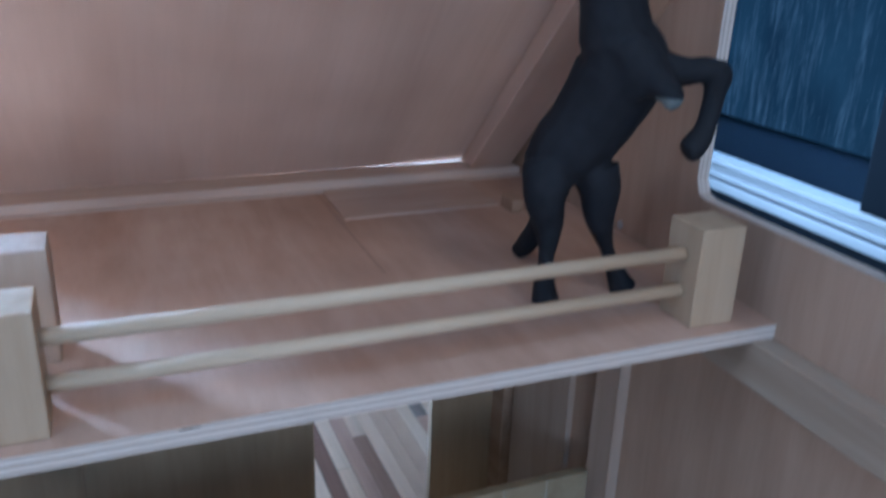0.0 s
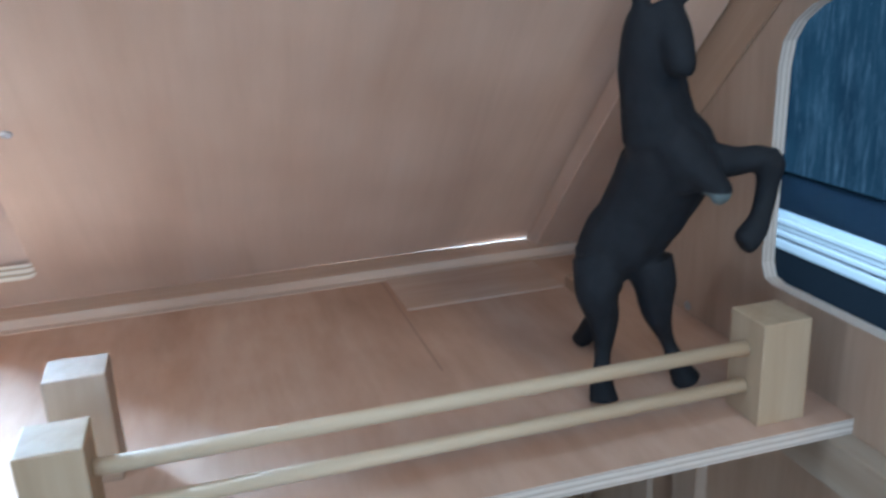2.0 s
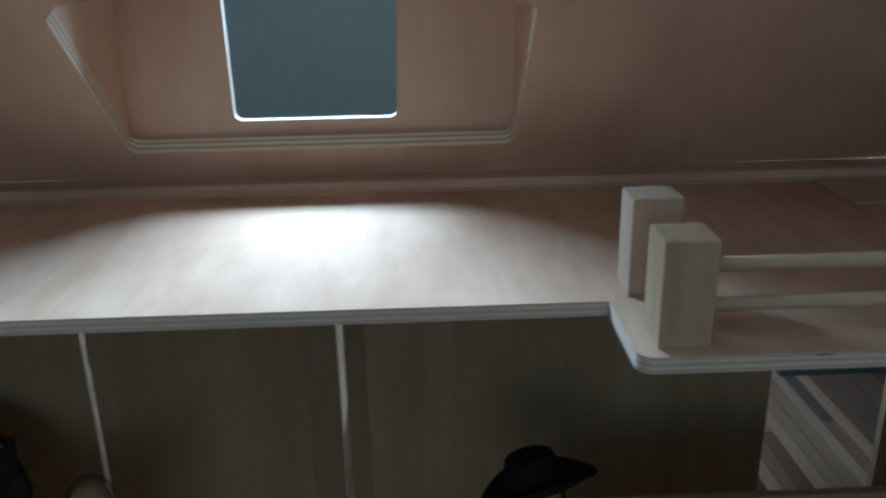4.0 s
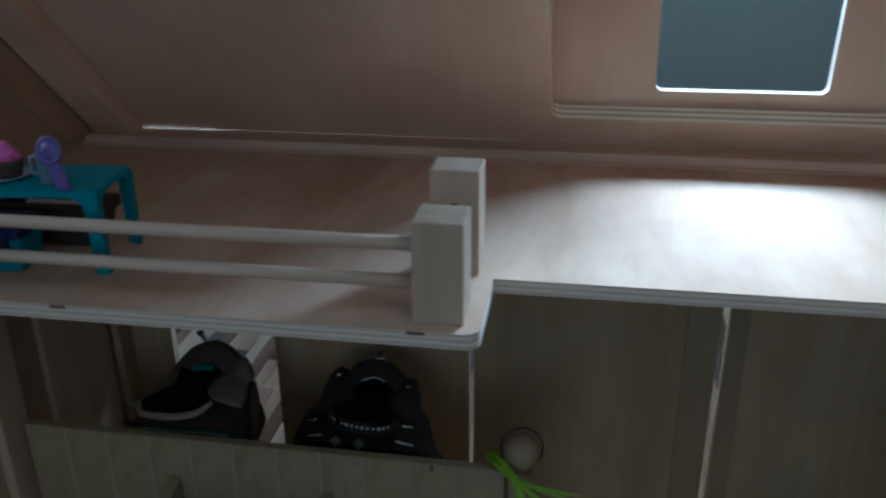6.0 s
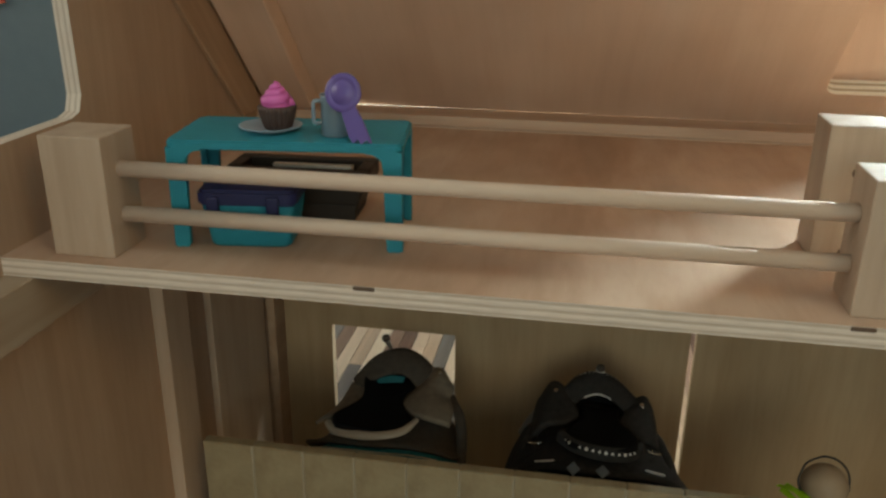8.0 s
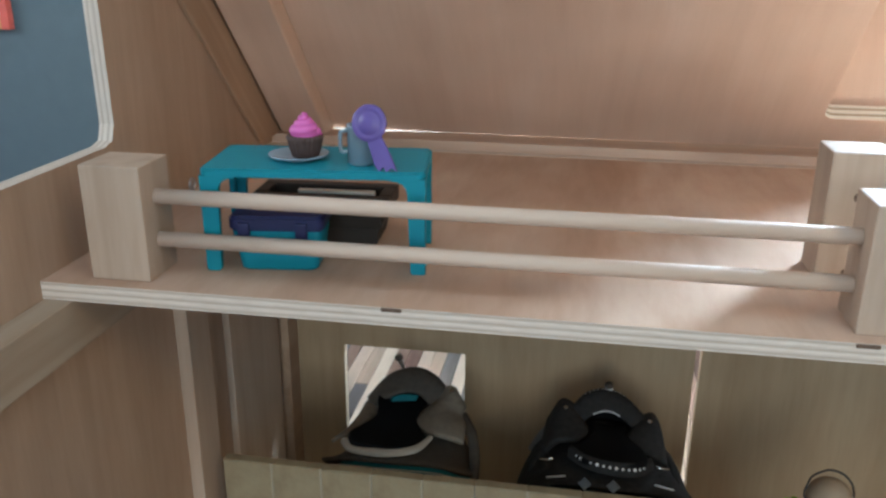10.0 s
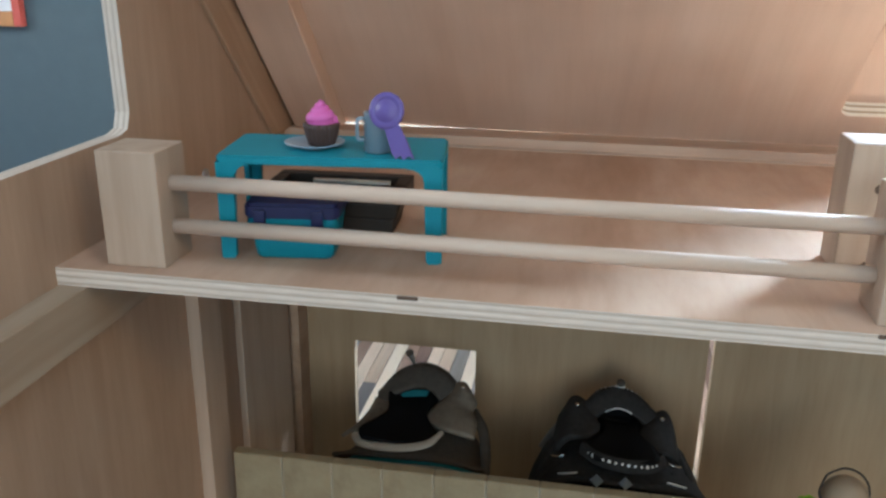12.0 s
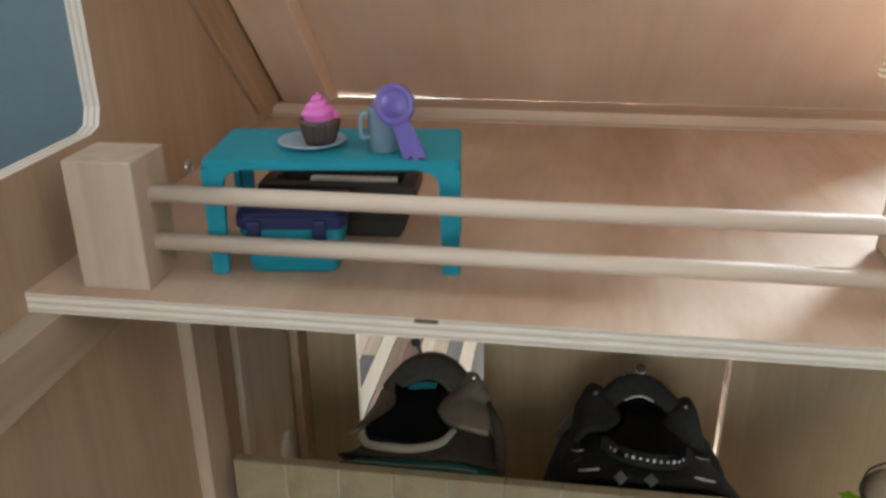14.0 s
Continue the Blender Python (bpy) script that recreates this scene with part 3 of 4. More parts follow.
railing((-0.788, -0.745), (-0.2915, -0.2530), 0.003, pine, dowel_wood, "pale pine loft railing with two round dowels")
# Yellowed copies of the railing woods: warm light put into the colour.
pine_warm_light = wood("pine_warm_light", (0.480, 0.352, 0.232), (0.445, 0.320, 0.205), (0.385, 0.268, 0.165), (90, 90, 7), 0.6, 0.3, 0.25)
dowel_warm_light = wood("beech_dowel_warm_light", (0.590, 0.455, 0.315), (0.550, 0.415, 0.280), (0.490, 0.360, 0.235), (6, 120, 120), 0.65, 0.2, 0.2)
railing((0.285, 0.3235), (0.776, 0.816), 0.003, pine_warm_light, dowel_warm_light, "pine loft railing with two round dowels, yellowed for warm light")
for x0, y0, w, h, bored in ((-0.2945, 0.0935, 0.0410, 0.091, True), (0.2875, 0.0990, 0.0405, 0.082, False)):
    t = thing("railing_post", pose(x0 + w / 2, y0 + 0.019, 0), "single square pine post beside the loft gap", "post", "single posts of the loft")
    post(t, x0, x0 + w, y0, y0 + 0.038, h)
    if not bored:
        continue
    part("dowel_hole", rod((0, -0.0192, 0.0605), (0, -0.0181, 0.0605), 0.0034), knot, t, "dark drilled hole")
    part("dowel_hole", rod((0, -0.0192, 0.006), (0, -0.0181, 0.006), 0.0034), knot, t, "dark drilled hole")

# ---- stall fronts below the loft ----


board_edge = plain("pale_board_edge", (0.37, 0.32, 0.235), 0.7)


def stall_front(x0, x1, post_x, label):
    t = thing("stall_front", pose((x0 + x1) / 2, 0.188, GROUND + 0.009), label, "stall front", "stall fronts")
    n = round((x1 - x0) / 0.052)
    w = (x1 - x0) / n
    shared = None
    for i in range(n):
        if shared is None:
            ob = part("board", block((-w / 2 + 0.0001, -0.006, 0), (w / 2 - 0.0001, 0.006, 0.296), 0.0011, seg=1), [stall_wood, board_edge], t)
            shared = ob.data
            for p in shared.polygons:
                if abs(p.normal.x) > 0.3 and p.normal.y < -0.3:
                    p.material_index = 1
        else:
            ob = new("board", shared)
            ob.parent = t
        ob.location = ((i + 0.5) * w - (x1 - x0) / 2, 0, 0)
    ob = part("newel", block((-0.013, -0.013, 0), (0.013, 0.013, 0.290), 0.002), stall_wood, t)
    ob.location = (post_x - t.location.x, 0.009, 0)
    ball = part("ball", lathe([(0.004, -0.024), (0.009, -0.022), (0.009, -0.0185)] + [(0.020 * math.sin(math.pi * k / 14), -0.020 * math.cos(math.pi * k / 14)) for k in range(3, 14)] + [(0.001, 0.020)], 24), ball_wood, t, "turned wooden ball", True)
    ball.location = (post_x - t.location.x, 0.009, 0.3125)
    return t


stall_front(-0.794, -0.236, -0.2195, "grey-brown boarded toy stall front with a ball finial")
stall_front(0.258, 0.823, 0.2375, "grey-brown boarded toy stall front with a ball finial")
ring = bmesh.new()
sweep([(0.0222 * math.cos(math.tau * k / 16), 0.0222 * math.sin(math.tau * k / 16), 0.0012 * math.sin(3 * k), 0.0010) for k in range(17)], 8, ring)
band = obj("elastic_band", ring, plain("black_elastic", (0.008, 0.008, 0.009), 0.7), None, "", True)
band.matrix_world = pose(-0.2195, 0.199, GROUND + 0.3245, 72, 0, 8)
tagged(band, "thin black elastic loop round the wooden ball finial", "elastic band")
stick("trim_mark", (-0.3155, 0.1812, -0.2745), (-0.3120, 0.1822, -0.2660), knot, "small dark notch at the stall front's top edge", "notch", 0.0003)
trough = thing("feed_trough", pose(-0.522, 0.1575, -0.340), "small open wooden trough hung on the stall front", "trough")
part("side", plate(rounded([(0.0, -0.03, 0), (0.022, -0.03, 0), (0.022, 0.024, 0), (-0.022, 0.010, 0)], 1), [], 0, 0.012), stall_wood, trough).matrix_local = axes((-0.096, 0, 0), (0, 1, 0), (0, 0, 1))
part("side", plate(rounded([(0.0, -0.03, 0), (0.022, -0.03, 0), (0.022, 0.024, 0), (-0.022, 0.010, 0)], 1), [], 0, 0.012), stall_wood, trough).matrix_local = axes((0.084, 0, 0), (0, 1, 0), (0, 0, 1))
part("front", block((-0.084, -0.020, -0.028), (0.084, -0.012, 0.004), 0.001), stall_wood, trough)
part("base", block((-0.084, -0.012, -0.030), (0.084, 0.0225, -0.024), 0.001), stall_wood, trough)

# ---- the horse figure ----


def solid(bms, voxel, name):
    """Melts overlapping shapes into one smooth mesh."""
    me = bpy.data.meshes.new(name)
    bms.to_mesh(me)
    bms.free()
    ob = new(name, me)
    r = ob.modifiers.new("remesh", "REMESH")
    r.mode, r.voxel_size = "VOXEL", voxel
    s = ob.modifiers.new("smooth", "SMOOTH")
    s.factor, s.iterations = 0.5, 14
    out = bpy.data.meshes.new_from_object(ob.evaluated_get(bpy.context.evaluated_depsgraph_get()))
    bpy.data.objects.remove(ob)
    bpy.data.meshes.remove(me)
    out.name = name
    return out


def horse_figure():
    bm = bmesh.new()
    torso = [(0.704, 0.112, 0.096, 0.022), (0.704, 0.110, 0.114, 0.0297), (0.717, 0.102, 0.138, 0.0311), (0.728, 0.094, 0.164, 0.0333), (0.733, 0.086, 0.188, 0.0345), (0.724, 0.084, 0.211, 0.0263)]
    neck = [(0.725, 0.084, 0.204, 0.0281), (0.719, 0.084, 0.230, 0.0244), (0.714, 0.082, 0.255, 0.0220), (0.713, 0.078, 0.281, 0.0185), (0.716, 0.075, 0.291, 0.0140)]
    head = [(0.717, 0.076, 0.290, 0.0145), (0.719, 0.066, 0.278, 0.0135), (0.721, 0.056, 0.264, 0.0104), (0.721, 0.052, 0.254, 0.0094), (0.720, 0.051, 0.248, 0.0066)]
    ears = [[(0.705, 0.079, 0.294, 0.0062), (0.703, 0.078, 0.303, 0.0052), (0.701, 0.077, 0.312, 0.0014)], [(0.731, 0.074, 0.295, 0.0062), (0.732, 0.072, 0.304, 0.0052), (0.732, 0.071, 0.312, 0.0014)]]
    fore_a = [(0.748, 0.068, 0.184, 0.0172), (0.770, 0.058, 0.186, 0.0108), (0.785, 0.052, 0.187, 0.0096), (0.790, 0.050, 0.178, 0.0092), (0.789, 0.049, 0.162, 0.0076), (0.785, 0.048, 0.146, 0.0080), (0.780, 0.047, 0.137, 0.0092), (0.774, 0.046, 0.131, 0.0100), (0.769, 0.046, 0.128, 0.0082)]
    fore_b = [(0.738, 0.060, 0.185, 0.0166), (0.740, 0.042, 0.178, 0.0106), (0.742, 0.032, 0.173, 0.0085), (0.739, 0.036, 0.168, 0.0070)]
    hind_a = [(0.690, 0.106, 0.106, 0.0222), (0.684, 0.098, 0.086, 0.0168), (0.690, 0.100, 0.060, 0.0122), (0.687, 0.093, 0.036, 0.0064), (0.682, 0.083, 0.020, 0.0090), (0.681, 0.077, 0.004, 0.0124)]
    hind_b = [(0.724, 0.096, 0.106, 0.0198), (0.729, 0.092, 0.088, 0.0164), (0.732, 0.094, 0.065, 0.0120), (0.743, 0.095, 0.036, 0.0062), (0.752, 0.090, 0.015, 0.0090), (0.758, 0.087, 0.003, 0.0124)]
    tail = [(0.696, 0.130, 0.116, 0.0060), (0.712, 0.150, 0.075, 0.0085), (0.716, 0.168, 0.035, 0.0095), (0.712, 0.182, 0.012, 0.0095), (0.706, 0.188, 0.003, 0.0075)]
    mane = [(0.706, 0.088, 0.288, 0.0066), (0.706, 0.095, 0.265, 0.0084), (0.709, 0.099, 0.231, 0.0085), (0.712, 0.102, 0.200, 0.0069)]
    jaw = [(0.716, 0.080, 0.280, 0.0120), (0.718, 0.068, 0.268, 0.0105), (0.720, 0.057, 0.257, 0.0078)]
    chest = [(0.722, 0.068, 0.206, 0.0150), (0.732, 0.062, 0.190, 0.0185), (0.736, 0.066, 0.172, 0.0165)]
    haunch = [(0.694, 0.118, 0.116, 0.0195), (0.692, 0.110, 0.100, 0.0190), (0.690, 0.103, 0.082, 0.0160)]
    brow = [(0.708, 0.068, 0.284, 0.0050), (0.717, 0.064, 0.287, 0.0056), (0.727, 0.067, 0.284, 0.0050)]
    knee = [(0.786, 0.051, 0.190, 0.0096), (0.791, 0.049, 0.183, 0.0102), (0.791, 0.049, 0.175, 0.0088)]
    for limb in (jaw, chest, haunch, brow, knee, torso, neck, head, *ears, fore_a, fore_b, hind_a, hind_b, tail, mane):
        sweep(limb, 14, bm)
    me = solid(bm, 0.0017, "horse_figure")
    normals = [v.normal.copy() for v in me.vertices]
    for v, nrm in zip(me.vertices, normals):
        x, y, z = v.co
        v.co += nrm * (0.0007 * math.sin(170 * x + 60 * z) * math.sin(150 * y + 40) * math.sin(120 * z + 90 * x))
    for v in me.vertices:
        v.co.z = max(v.co.z, 0.0)
    me.polygons.foreach_set("use_smooth", [True] * len(me.polygons))
    coat = plain("black_horse_paint", (0.0140, 0.0148, 0.0175), 0.75, 0, 0.35, 80, 0.5, 0.18)
    me.materials.clear()
    me.materials.append(coat)
    me.materials.append(plain("grey_hoof_sole", (0.10, 0.125, 0.125), 0.6))
    for p in me.polygons:
        c = p.center
        if abs(c.x - 0.741) < 0.012 and c.y < 0.040 and 0.160 < c.z < 0.172 and p.normal.z < 0.1:
            p.material_index = 1
    place = Matrix.Translation((0.7267, 0.0837, 0)) @ Matrix.Rotation(-0.0427, 4, "Z") @ Matrix.Scale(1.029, 4) @ Matrix.Translation((-0.72, -0.09, 0))
    me.transform(place)
    ob = new("horse_figure", me)
    tagged(ob, "matt black rearing toy horse standing on the loft", "toy horse")


horse_figure()

# ---- toy table and what stands on and under it ----
teal = plain("teal_plastic", (0.002, 0.215, 0.275), 0.42, 0, 0.06, 40, 0.03, 0.15)
purple = plain("purple_plastic", (0.115, 0.075, 0.27), 0.42, 0, 0.08, 60, 0.05)
navy = plain("indigo_plastic", (0.014, 0.016, 0.062), 0.45, 0, 0.1, 60, 0.05, 0.3)
umber = plain("dark_brown_plastic", (0.034, 0.026, 0.021), 0.5, 0, 0.15, 60, 0.1, 0.3)
grey_blue = plain("grey_blue_plate", (0.23, 0.31, 0.37), 0.3, 0, 0.05, 40, 0.02)
mug_metal = plain("blue_grey_mug", (0.19, 0.26, 0.31), 0.32, 0.25, 0.06, 60, 0.03)
pink = plain("pink_icing", (0.62, 0.12, 0.38), 0.5, 0, 0.06, 60, 0.05)
cake = plain("brown_cake_case", (0.060, 0.032, 0.026), 0.55, 0, 0.15, 90, 0.1)


def toy_table():
    """A moulded plastic table: top, four tapered legs with curved brackets."""
    w, d, h = 0.156, 0.0755, 0.0742
    t = thing("toy_table", pose(-0.6445, 0.0785, 0, 0, 0, 6.8), "teal plastic toy table standing on the loft floor", "table")
    top = plate(rounded([(-w / 2, -d / 2, 0.006), (w / 2, -d / 2, 0.006), (w / 2, d / 2, 0.006), (-w / 2, d / 2, 0.006)]), [], h - 0.0062, h)
    bmesh.ops.bevel(top, geom=[e for e in top.edges if abs(e.calc_face_angle(0)) > 1.0], offset=0.0013, segments=2, affect="EDGES")
    part("tabletop", top, [teal, teal], t)
    for sx in (-1, 1):
        for sy in (-1, 1):
            leg = bmesh.new()
            prof = [(0, h - 0.005), (0.0225, h - 0.005), (0.0245, h - 0.0064), (0.0195, h - 0.0070), (0.0158, h - 0.0088), (0.0135, h - 0.0118), (0.0126, h - 0.0165), (0.0108, 0.002), (0.0095, 0.0), (0.0022, 0.0), (0.001, 0.002)]
            plate(prof, [], -0.0048, 0.0, leg)
            m = axes((sx * w / 2 * 0.998, sy * (d / 2 - 0.0002), 0), (-sx, 0, 0), (0, 0, 1))
            if m.to_3x3().col[2].y * sy > 0:
                bmesh.ops.transform(leg, matrix=m, verts=leg.verts[:])
            else:
                bmesh.ops.transform(leg, matrix=m @ Matrix.Translation((0, 0, 0.0048)), verts=leg.verts[:])
            prof2 = [(0, h - 0.005), (0.0165, h - 0.005), (0.0185, h - 0.0064), (0.0150, h - 0.0070), (0.0120, h - 0.0088), (0.0102, h - 0.0118), (0.0095, h - 0.0165), (0.0085, 0.002), (0.0075, 0.0), (0.0015, 0.0), (0.0008, 0.002)]
            own = plate(prof2, [], 0.0, 0.0042)
            m = axes((sx * (w / 2 - 0.0046) if sx > 0 else -w / 2 + 0.0004, sy * d / 2 * 0.997, 0), (0, -sy, 0), (0, 0, 1))
            if m.to_3x3().col[2].x < 0:
                m = m @ Matrix.Translation((0, 0, -0.0042))
            bmesh.ops.transform(own, matrix=m, verts=own.verts[:])
            add_to(leg, own)
            bmesh.ops.recalc_face_normals(leg, faces=leg.faces[:])
            part("leg", leg, [teal, teal], t)
    return h


TABLE_H = toy_table()

plate_thing = obj("saucer", lathe([(0.012, 0), (0.0125, 0.0008), (0.0225, 0.0032), (0.0232, 0.0040), (0.0222, 0.0042), (0.0125, 0.0020), (0.002, 0.0018)], 36), grey_blue, None, "", True)
plate_thing.scale = (0.93, 0.93, 1.0)
plate_thing.location = (-0.6595, 0.0735, TABLE_H)
tagged(plate_thing, "small grey-blue plate on the teal toy table", "plate")

cup = thing("cupcake", pose(-0.6535, 0.0715, TABLE_H + 0.0019), "toy cupcake with pink swirled icing in a brown case", "cupcake")
part("case", lathe([(0.0076, 0), (0.0088, 0.0005), (0.0107, 0.0060), (0.0122, 0.0125), (0.0127, 0.0152), (0.0118, 0.0160)], 120, ripple=lambda a, k: 1 + 0.045 * math.cos(24 * a)), cake, cup, "ridged brown cake case", True)
swirl = bmesh.new()
coil = []
for k in range(60):
    f = k / 59
    a = math.tau * 3.6 * f
    r = 0.0076 * (1 - f) ** 1.05
    coil.append((r * math.cos(a), r * math.sin(a), 0.0168 + 0.0150 * f, 0.0040 * (1 - f) ** 0.7 + 0.0009))
sweep(coil[::2], 10, swirl)
lathe([(0.0105, 0.0140), (0.0085, 0.0195), (0.0045, 0.026), (0.001, 0.029)], 20, swirl)
part("icing", swirl, pink, cup, "pink swirled icing", True)

mug = thing("mug", pose(-0.6120, 0.0680, TABLE_H, 0, 0, 20), "blue-grey toy mug with a square handle", "mug")
part("cup", lathe([(0.0082, 0), (0.0092, 0.001), (0.0094, 0.0265), (0.0098, 0.0275), (0.0088, 0.0275), (0.0082, 0.004), (0.001, 0.003)], 28), mug_metal, mug, "", True)
handle = sweep([(-0.0085, 0, 0.0235, 0.0014), (-0.0125, -0.001, 0.0235, 0.0014), (-0.0140, -0.001, 0.0215, 0.0014), (-0.0140, -0.001, 0.0110, 0.0014), (-0.0125, -0.001, 0.0090, 0.0014), (-0.0085, 0, 0.0090, 0.0014)], 8)
part("handle", handle, mug_metal, mug, "", True)

ros = thing("rosette", pose(-0.5985, 0.0515, TABLE_H, -13, 0, -8), "purple toy prize rosette leaning on the mug", "rosette")
disc = lathe([(0.001, 0), (0.0115, 0), (0.0128, 0.0010), (0.0122, 0.0024), (0.0088, 0.0024), (0.0080, 0.0015), (0.0074, 0.0026), (0.001, 0.0026)], 40, ripple=lambda a, k: 1 + (0.012 * math.cos(26 * a) if 0 < k < 4 else 0))
bmesh.ops.transform(disc, matrix=pose(-0.0055, 0, 0.0312, 90, 0, 0), verts=disc.verts[:])
part("disc", disc, purple, ros, "round pleated disc", True)
tail = plate([(-0.0085, 0.026), (0.0010, 0.0030), (0.0042, -0.0005), (0.0072, 0.0025), (0.0094, -0.0008), (0.0130, 0.0025), (0.0168, 0.0002), (0.0120, 0.010), (0.0015, 0.027)], [], -0.0012, 0.0012)
bmesh.ops.transform(tail, matrix=axes((0, -0.0008, 0), (1, 0, 0), (0, 0, 1)), verts=tail.verts[:])
part("ribbon_tail", tail, [purple, purple], ros)

# cool box under the table
box = thing("cool_box", pose(-0.6690, 0.0595, 0, 0, 0, 8), "small teal toy cool box with an indigo lid", "box")
body = bmesh.new()
rings = []
for z, hw, hd in ((0.0, 0.0255, 0.017), (0.002, 0.0275, 0.019), (0.030, 0.0312, 0.0225)):
    rings.append([body.verts.new((x, y, z)) for x, y in rounded([(-hw, -hd, 0.005), (hw, -hd, 0.005), (hw, hd, 0.005), (-hw, hd, 0.005)], 4)])
for p, q in zip(rings, rings[1:]):
    for i in range(len(p)):
        body.faces.new((p[i], p[(i + 1) % len(p)], q[(i + 1) % len(p)], q[i]))
body.faces.new(list(reversed(rings[0])))
body.faces.new(rings[-1])
part("body", body, teal, box, "", True)
lid = plate(rounded([(-0.0335, -0.0245, 0.006), (0.0335, -0.0245, 0.006), (0.0335, 0.0245, 0.006), (-0.0335, 0.0245, 0.006)]), [], 0.0305, 0.0415)
bmesh.ops.bevel(lid, geom=[e for e in lid.edges if abs(e.calc_face_angle(0)) > 1.0], offset=0.002, segments=2, affect="EDGES")
lid_ob = part("lid", lid, [navy, navy], box, "indigo lid")
for x in (-0.022, 0.018):
    part("latch", block((x - 0.0042, -0.0272, 0.0225), (x + 0.0042, -0.0236, 0.0375), 0.001), navy, lid_ob, "indigo latch")

# slatted crate behind it
crate = thing("crate", pose(-0.6560, 0.1235, 0, 0, 0, 3), "dark brown plastic toy crate with a slotted top", "crate")
shell = plate(rounded([(-0.051, -0.022, 0.003), (0.051, -0.022, 0.003), (0.051, 0.022, 0.003), (-0.051, 0.022, 0.003)], 3), [], 0.0, 0.0265)
for v in shell.verts:
    if v.co.z < 0.001:
        v.co.x, v.co.y = v.co.x * 0.84, v.co.y * 0.86
part("shell", shell, [umber, umber], crate)
for z, half in ((0.003, 0.0445), (0.0148, 0.0475)):
    slat = part("slat", block((-half, -0.0012, 0), (half, 0.0012, 0.010), 0.0006), umber, crate)
    slat.matrix_local = pose(0, -0.0196 - 0.075 * z, z, 4, 0, 0)
for y in (-0.014, -0.003, 0.008):
    part("rib", block((-0.0009, 0, 0), (0.0009, 0.006, 0.022), 0.0006), umber, crate).matrix_local = pose(0.0440, y, 0.003, 0, 12, 0)
for y in (-0.0235, 0.0125):
    part("rim", block((-0.054, y, 0.0268), (0.054, y + 0.011, 0.0380), 0.001), umber, crate)
for x in (-0.054, 0.044):
    part("rim", block((x, -0.0122, 0.0268), (x + 0.010, 0.0122, 0.0380), 0.001), umber, crate)
part("label_strip", block((-0.020, -0.0100, 0.0268), (0.040, -0.0040, 0.0392)), plain("cream_strip", (0.78, 0.70, 0.60), 0.5), crate, "cream strip")

# ---- saddles on their racks ----
black_leather = plain("black_leather", (0.022, 0.021, 0.020), 0.8, 0, 0.5, 160, 0.8, 0.18)
black_suede = plain("black_suede", (0.004, 0.004, 0.0045), 0.9, 0, 0.3, 150, 0.2, 0.1)
brown_leather = plain("taupe_leather", (0.062, 0.050, 0.039), 0.75, 0, 0.35, 140, 0.6, 0.25)
tan_leather = plain("tan_leather", (0.180, 0.146, 0.108), 0.75, 0, 0.3, 140, 0.6, 0.25)
cream_bind = plain("cream_binding", (0.29, 0.24, 0.185), 0.65, 0, 0.1, 90, 0.2)
teal_felt = plain("teal_felt", (0.006, 0.11, 0.12), 0.85, 0, 0.2, 150, 0.2, 0.2)
chrome = plain("chrome", (0.75, 0.74, 0.70), 0.18, 1.0, 0.05, 60, 0.02)

silver = plain("dull_silver", (0.80, 0.79, 0.76), 0.5, 0.4, 0.05, 60, 0.02)


def cage(rows):
    """f(u, v) over a small cage of points: u along a row, v from row to row, smooth between."""
    def spline(pts, t):
        n = len(pts) - 1
        i = min(n - 1, int(t * n))
        w = t * n - i
        p1, p2 = pts[i], pts[i + 1]
        p0 = pts[i - 1] if i else p1 * 2 - p2
        p3 = pts[i + 2] if i + 2 <= n else p2 * 2 - p1
        return 0.5 * (2 * p1 + (p2 - p0) * w + (2 * p0 - 5 * p1 + 4 * p2 - p3) * w * w + (3 * p1 - p0 - 3 * p2 + p3) * w ** 3)
    grid = [[Vector(p) for p in r] for r in rows]
    return lambda u, v: spline([spline(r, u) for r in grid], v)


def hide(name, rows, thick, material, parent, label="", nu=16, nv=10):
    """A piece of leather laid over a cage, with soft edges."""
    return part(name, sheet(cage(rows), nu, nv, thick), material, parent, label, True)


def seat_rows(table):
    """Seat cage out of (y, half width, middle height, rise of the edges) rows."""
    return [[(w * a, y - 0.004 * (1 - a * a), z + rise * a * a) for a in (-1, -0.5, 0, 0.5, 1)] for y, w, z, rise in table]


def stud(parent, c, r, tilt, material=None):
    part("stud", lathe([(r, 0), (r * 0.9, r * 0.6), (r * 0.35, r * 0.9)], 10), material or silver, parent, "silver stud", True).matrix_local = pose(*c, tilt, 0, 0)


def saddle_rack(x, y, z):
    rack = thing("saddle_rack", pose(x, BACK, z - 0.05), "wooden saddle rack fixed to the stable's back wall", "rack")
    part("arm", block((-0.014, y - 0.045 - BACK, -0.004), (0.014, 0, 0.018), 0.003), pine_long, rack)
    part("brace", block((-0.014, -0.014, -0.07), (0.014, 0, -0.0045), 0.002), pine_long, rack)


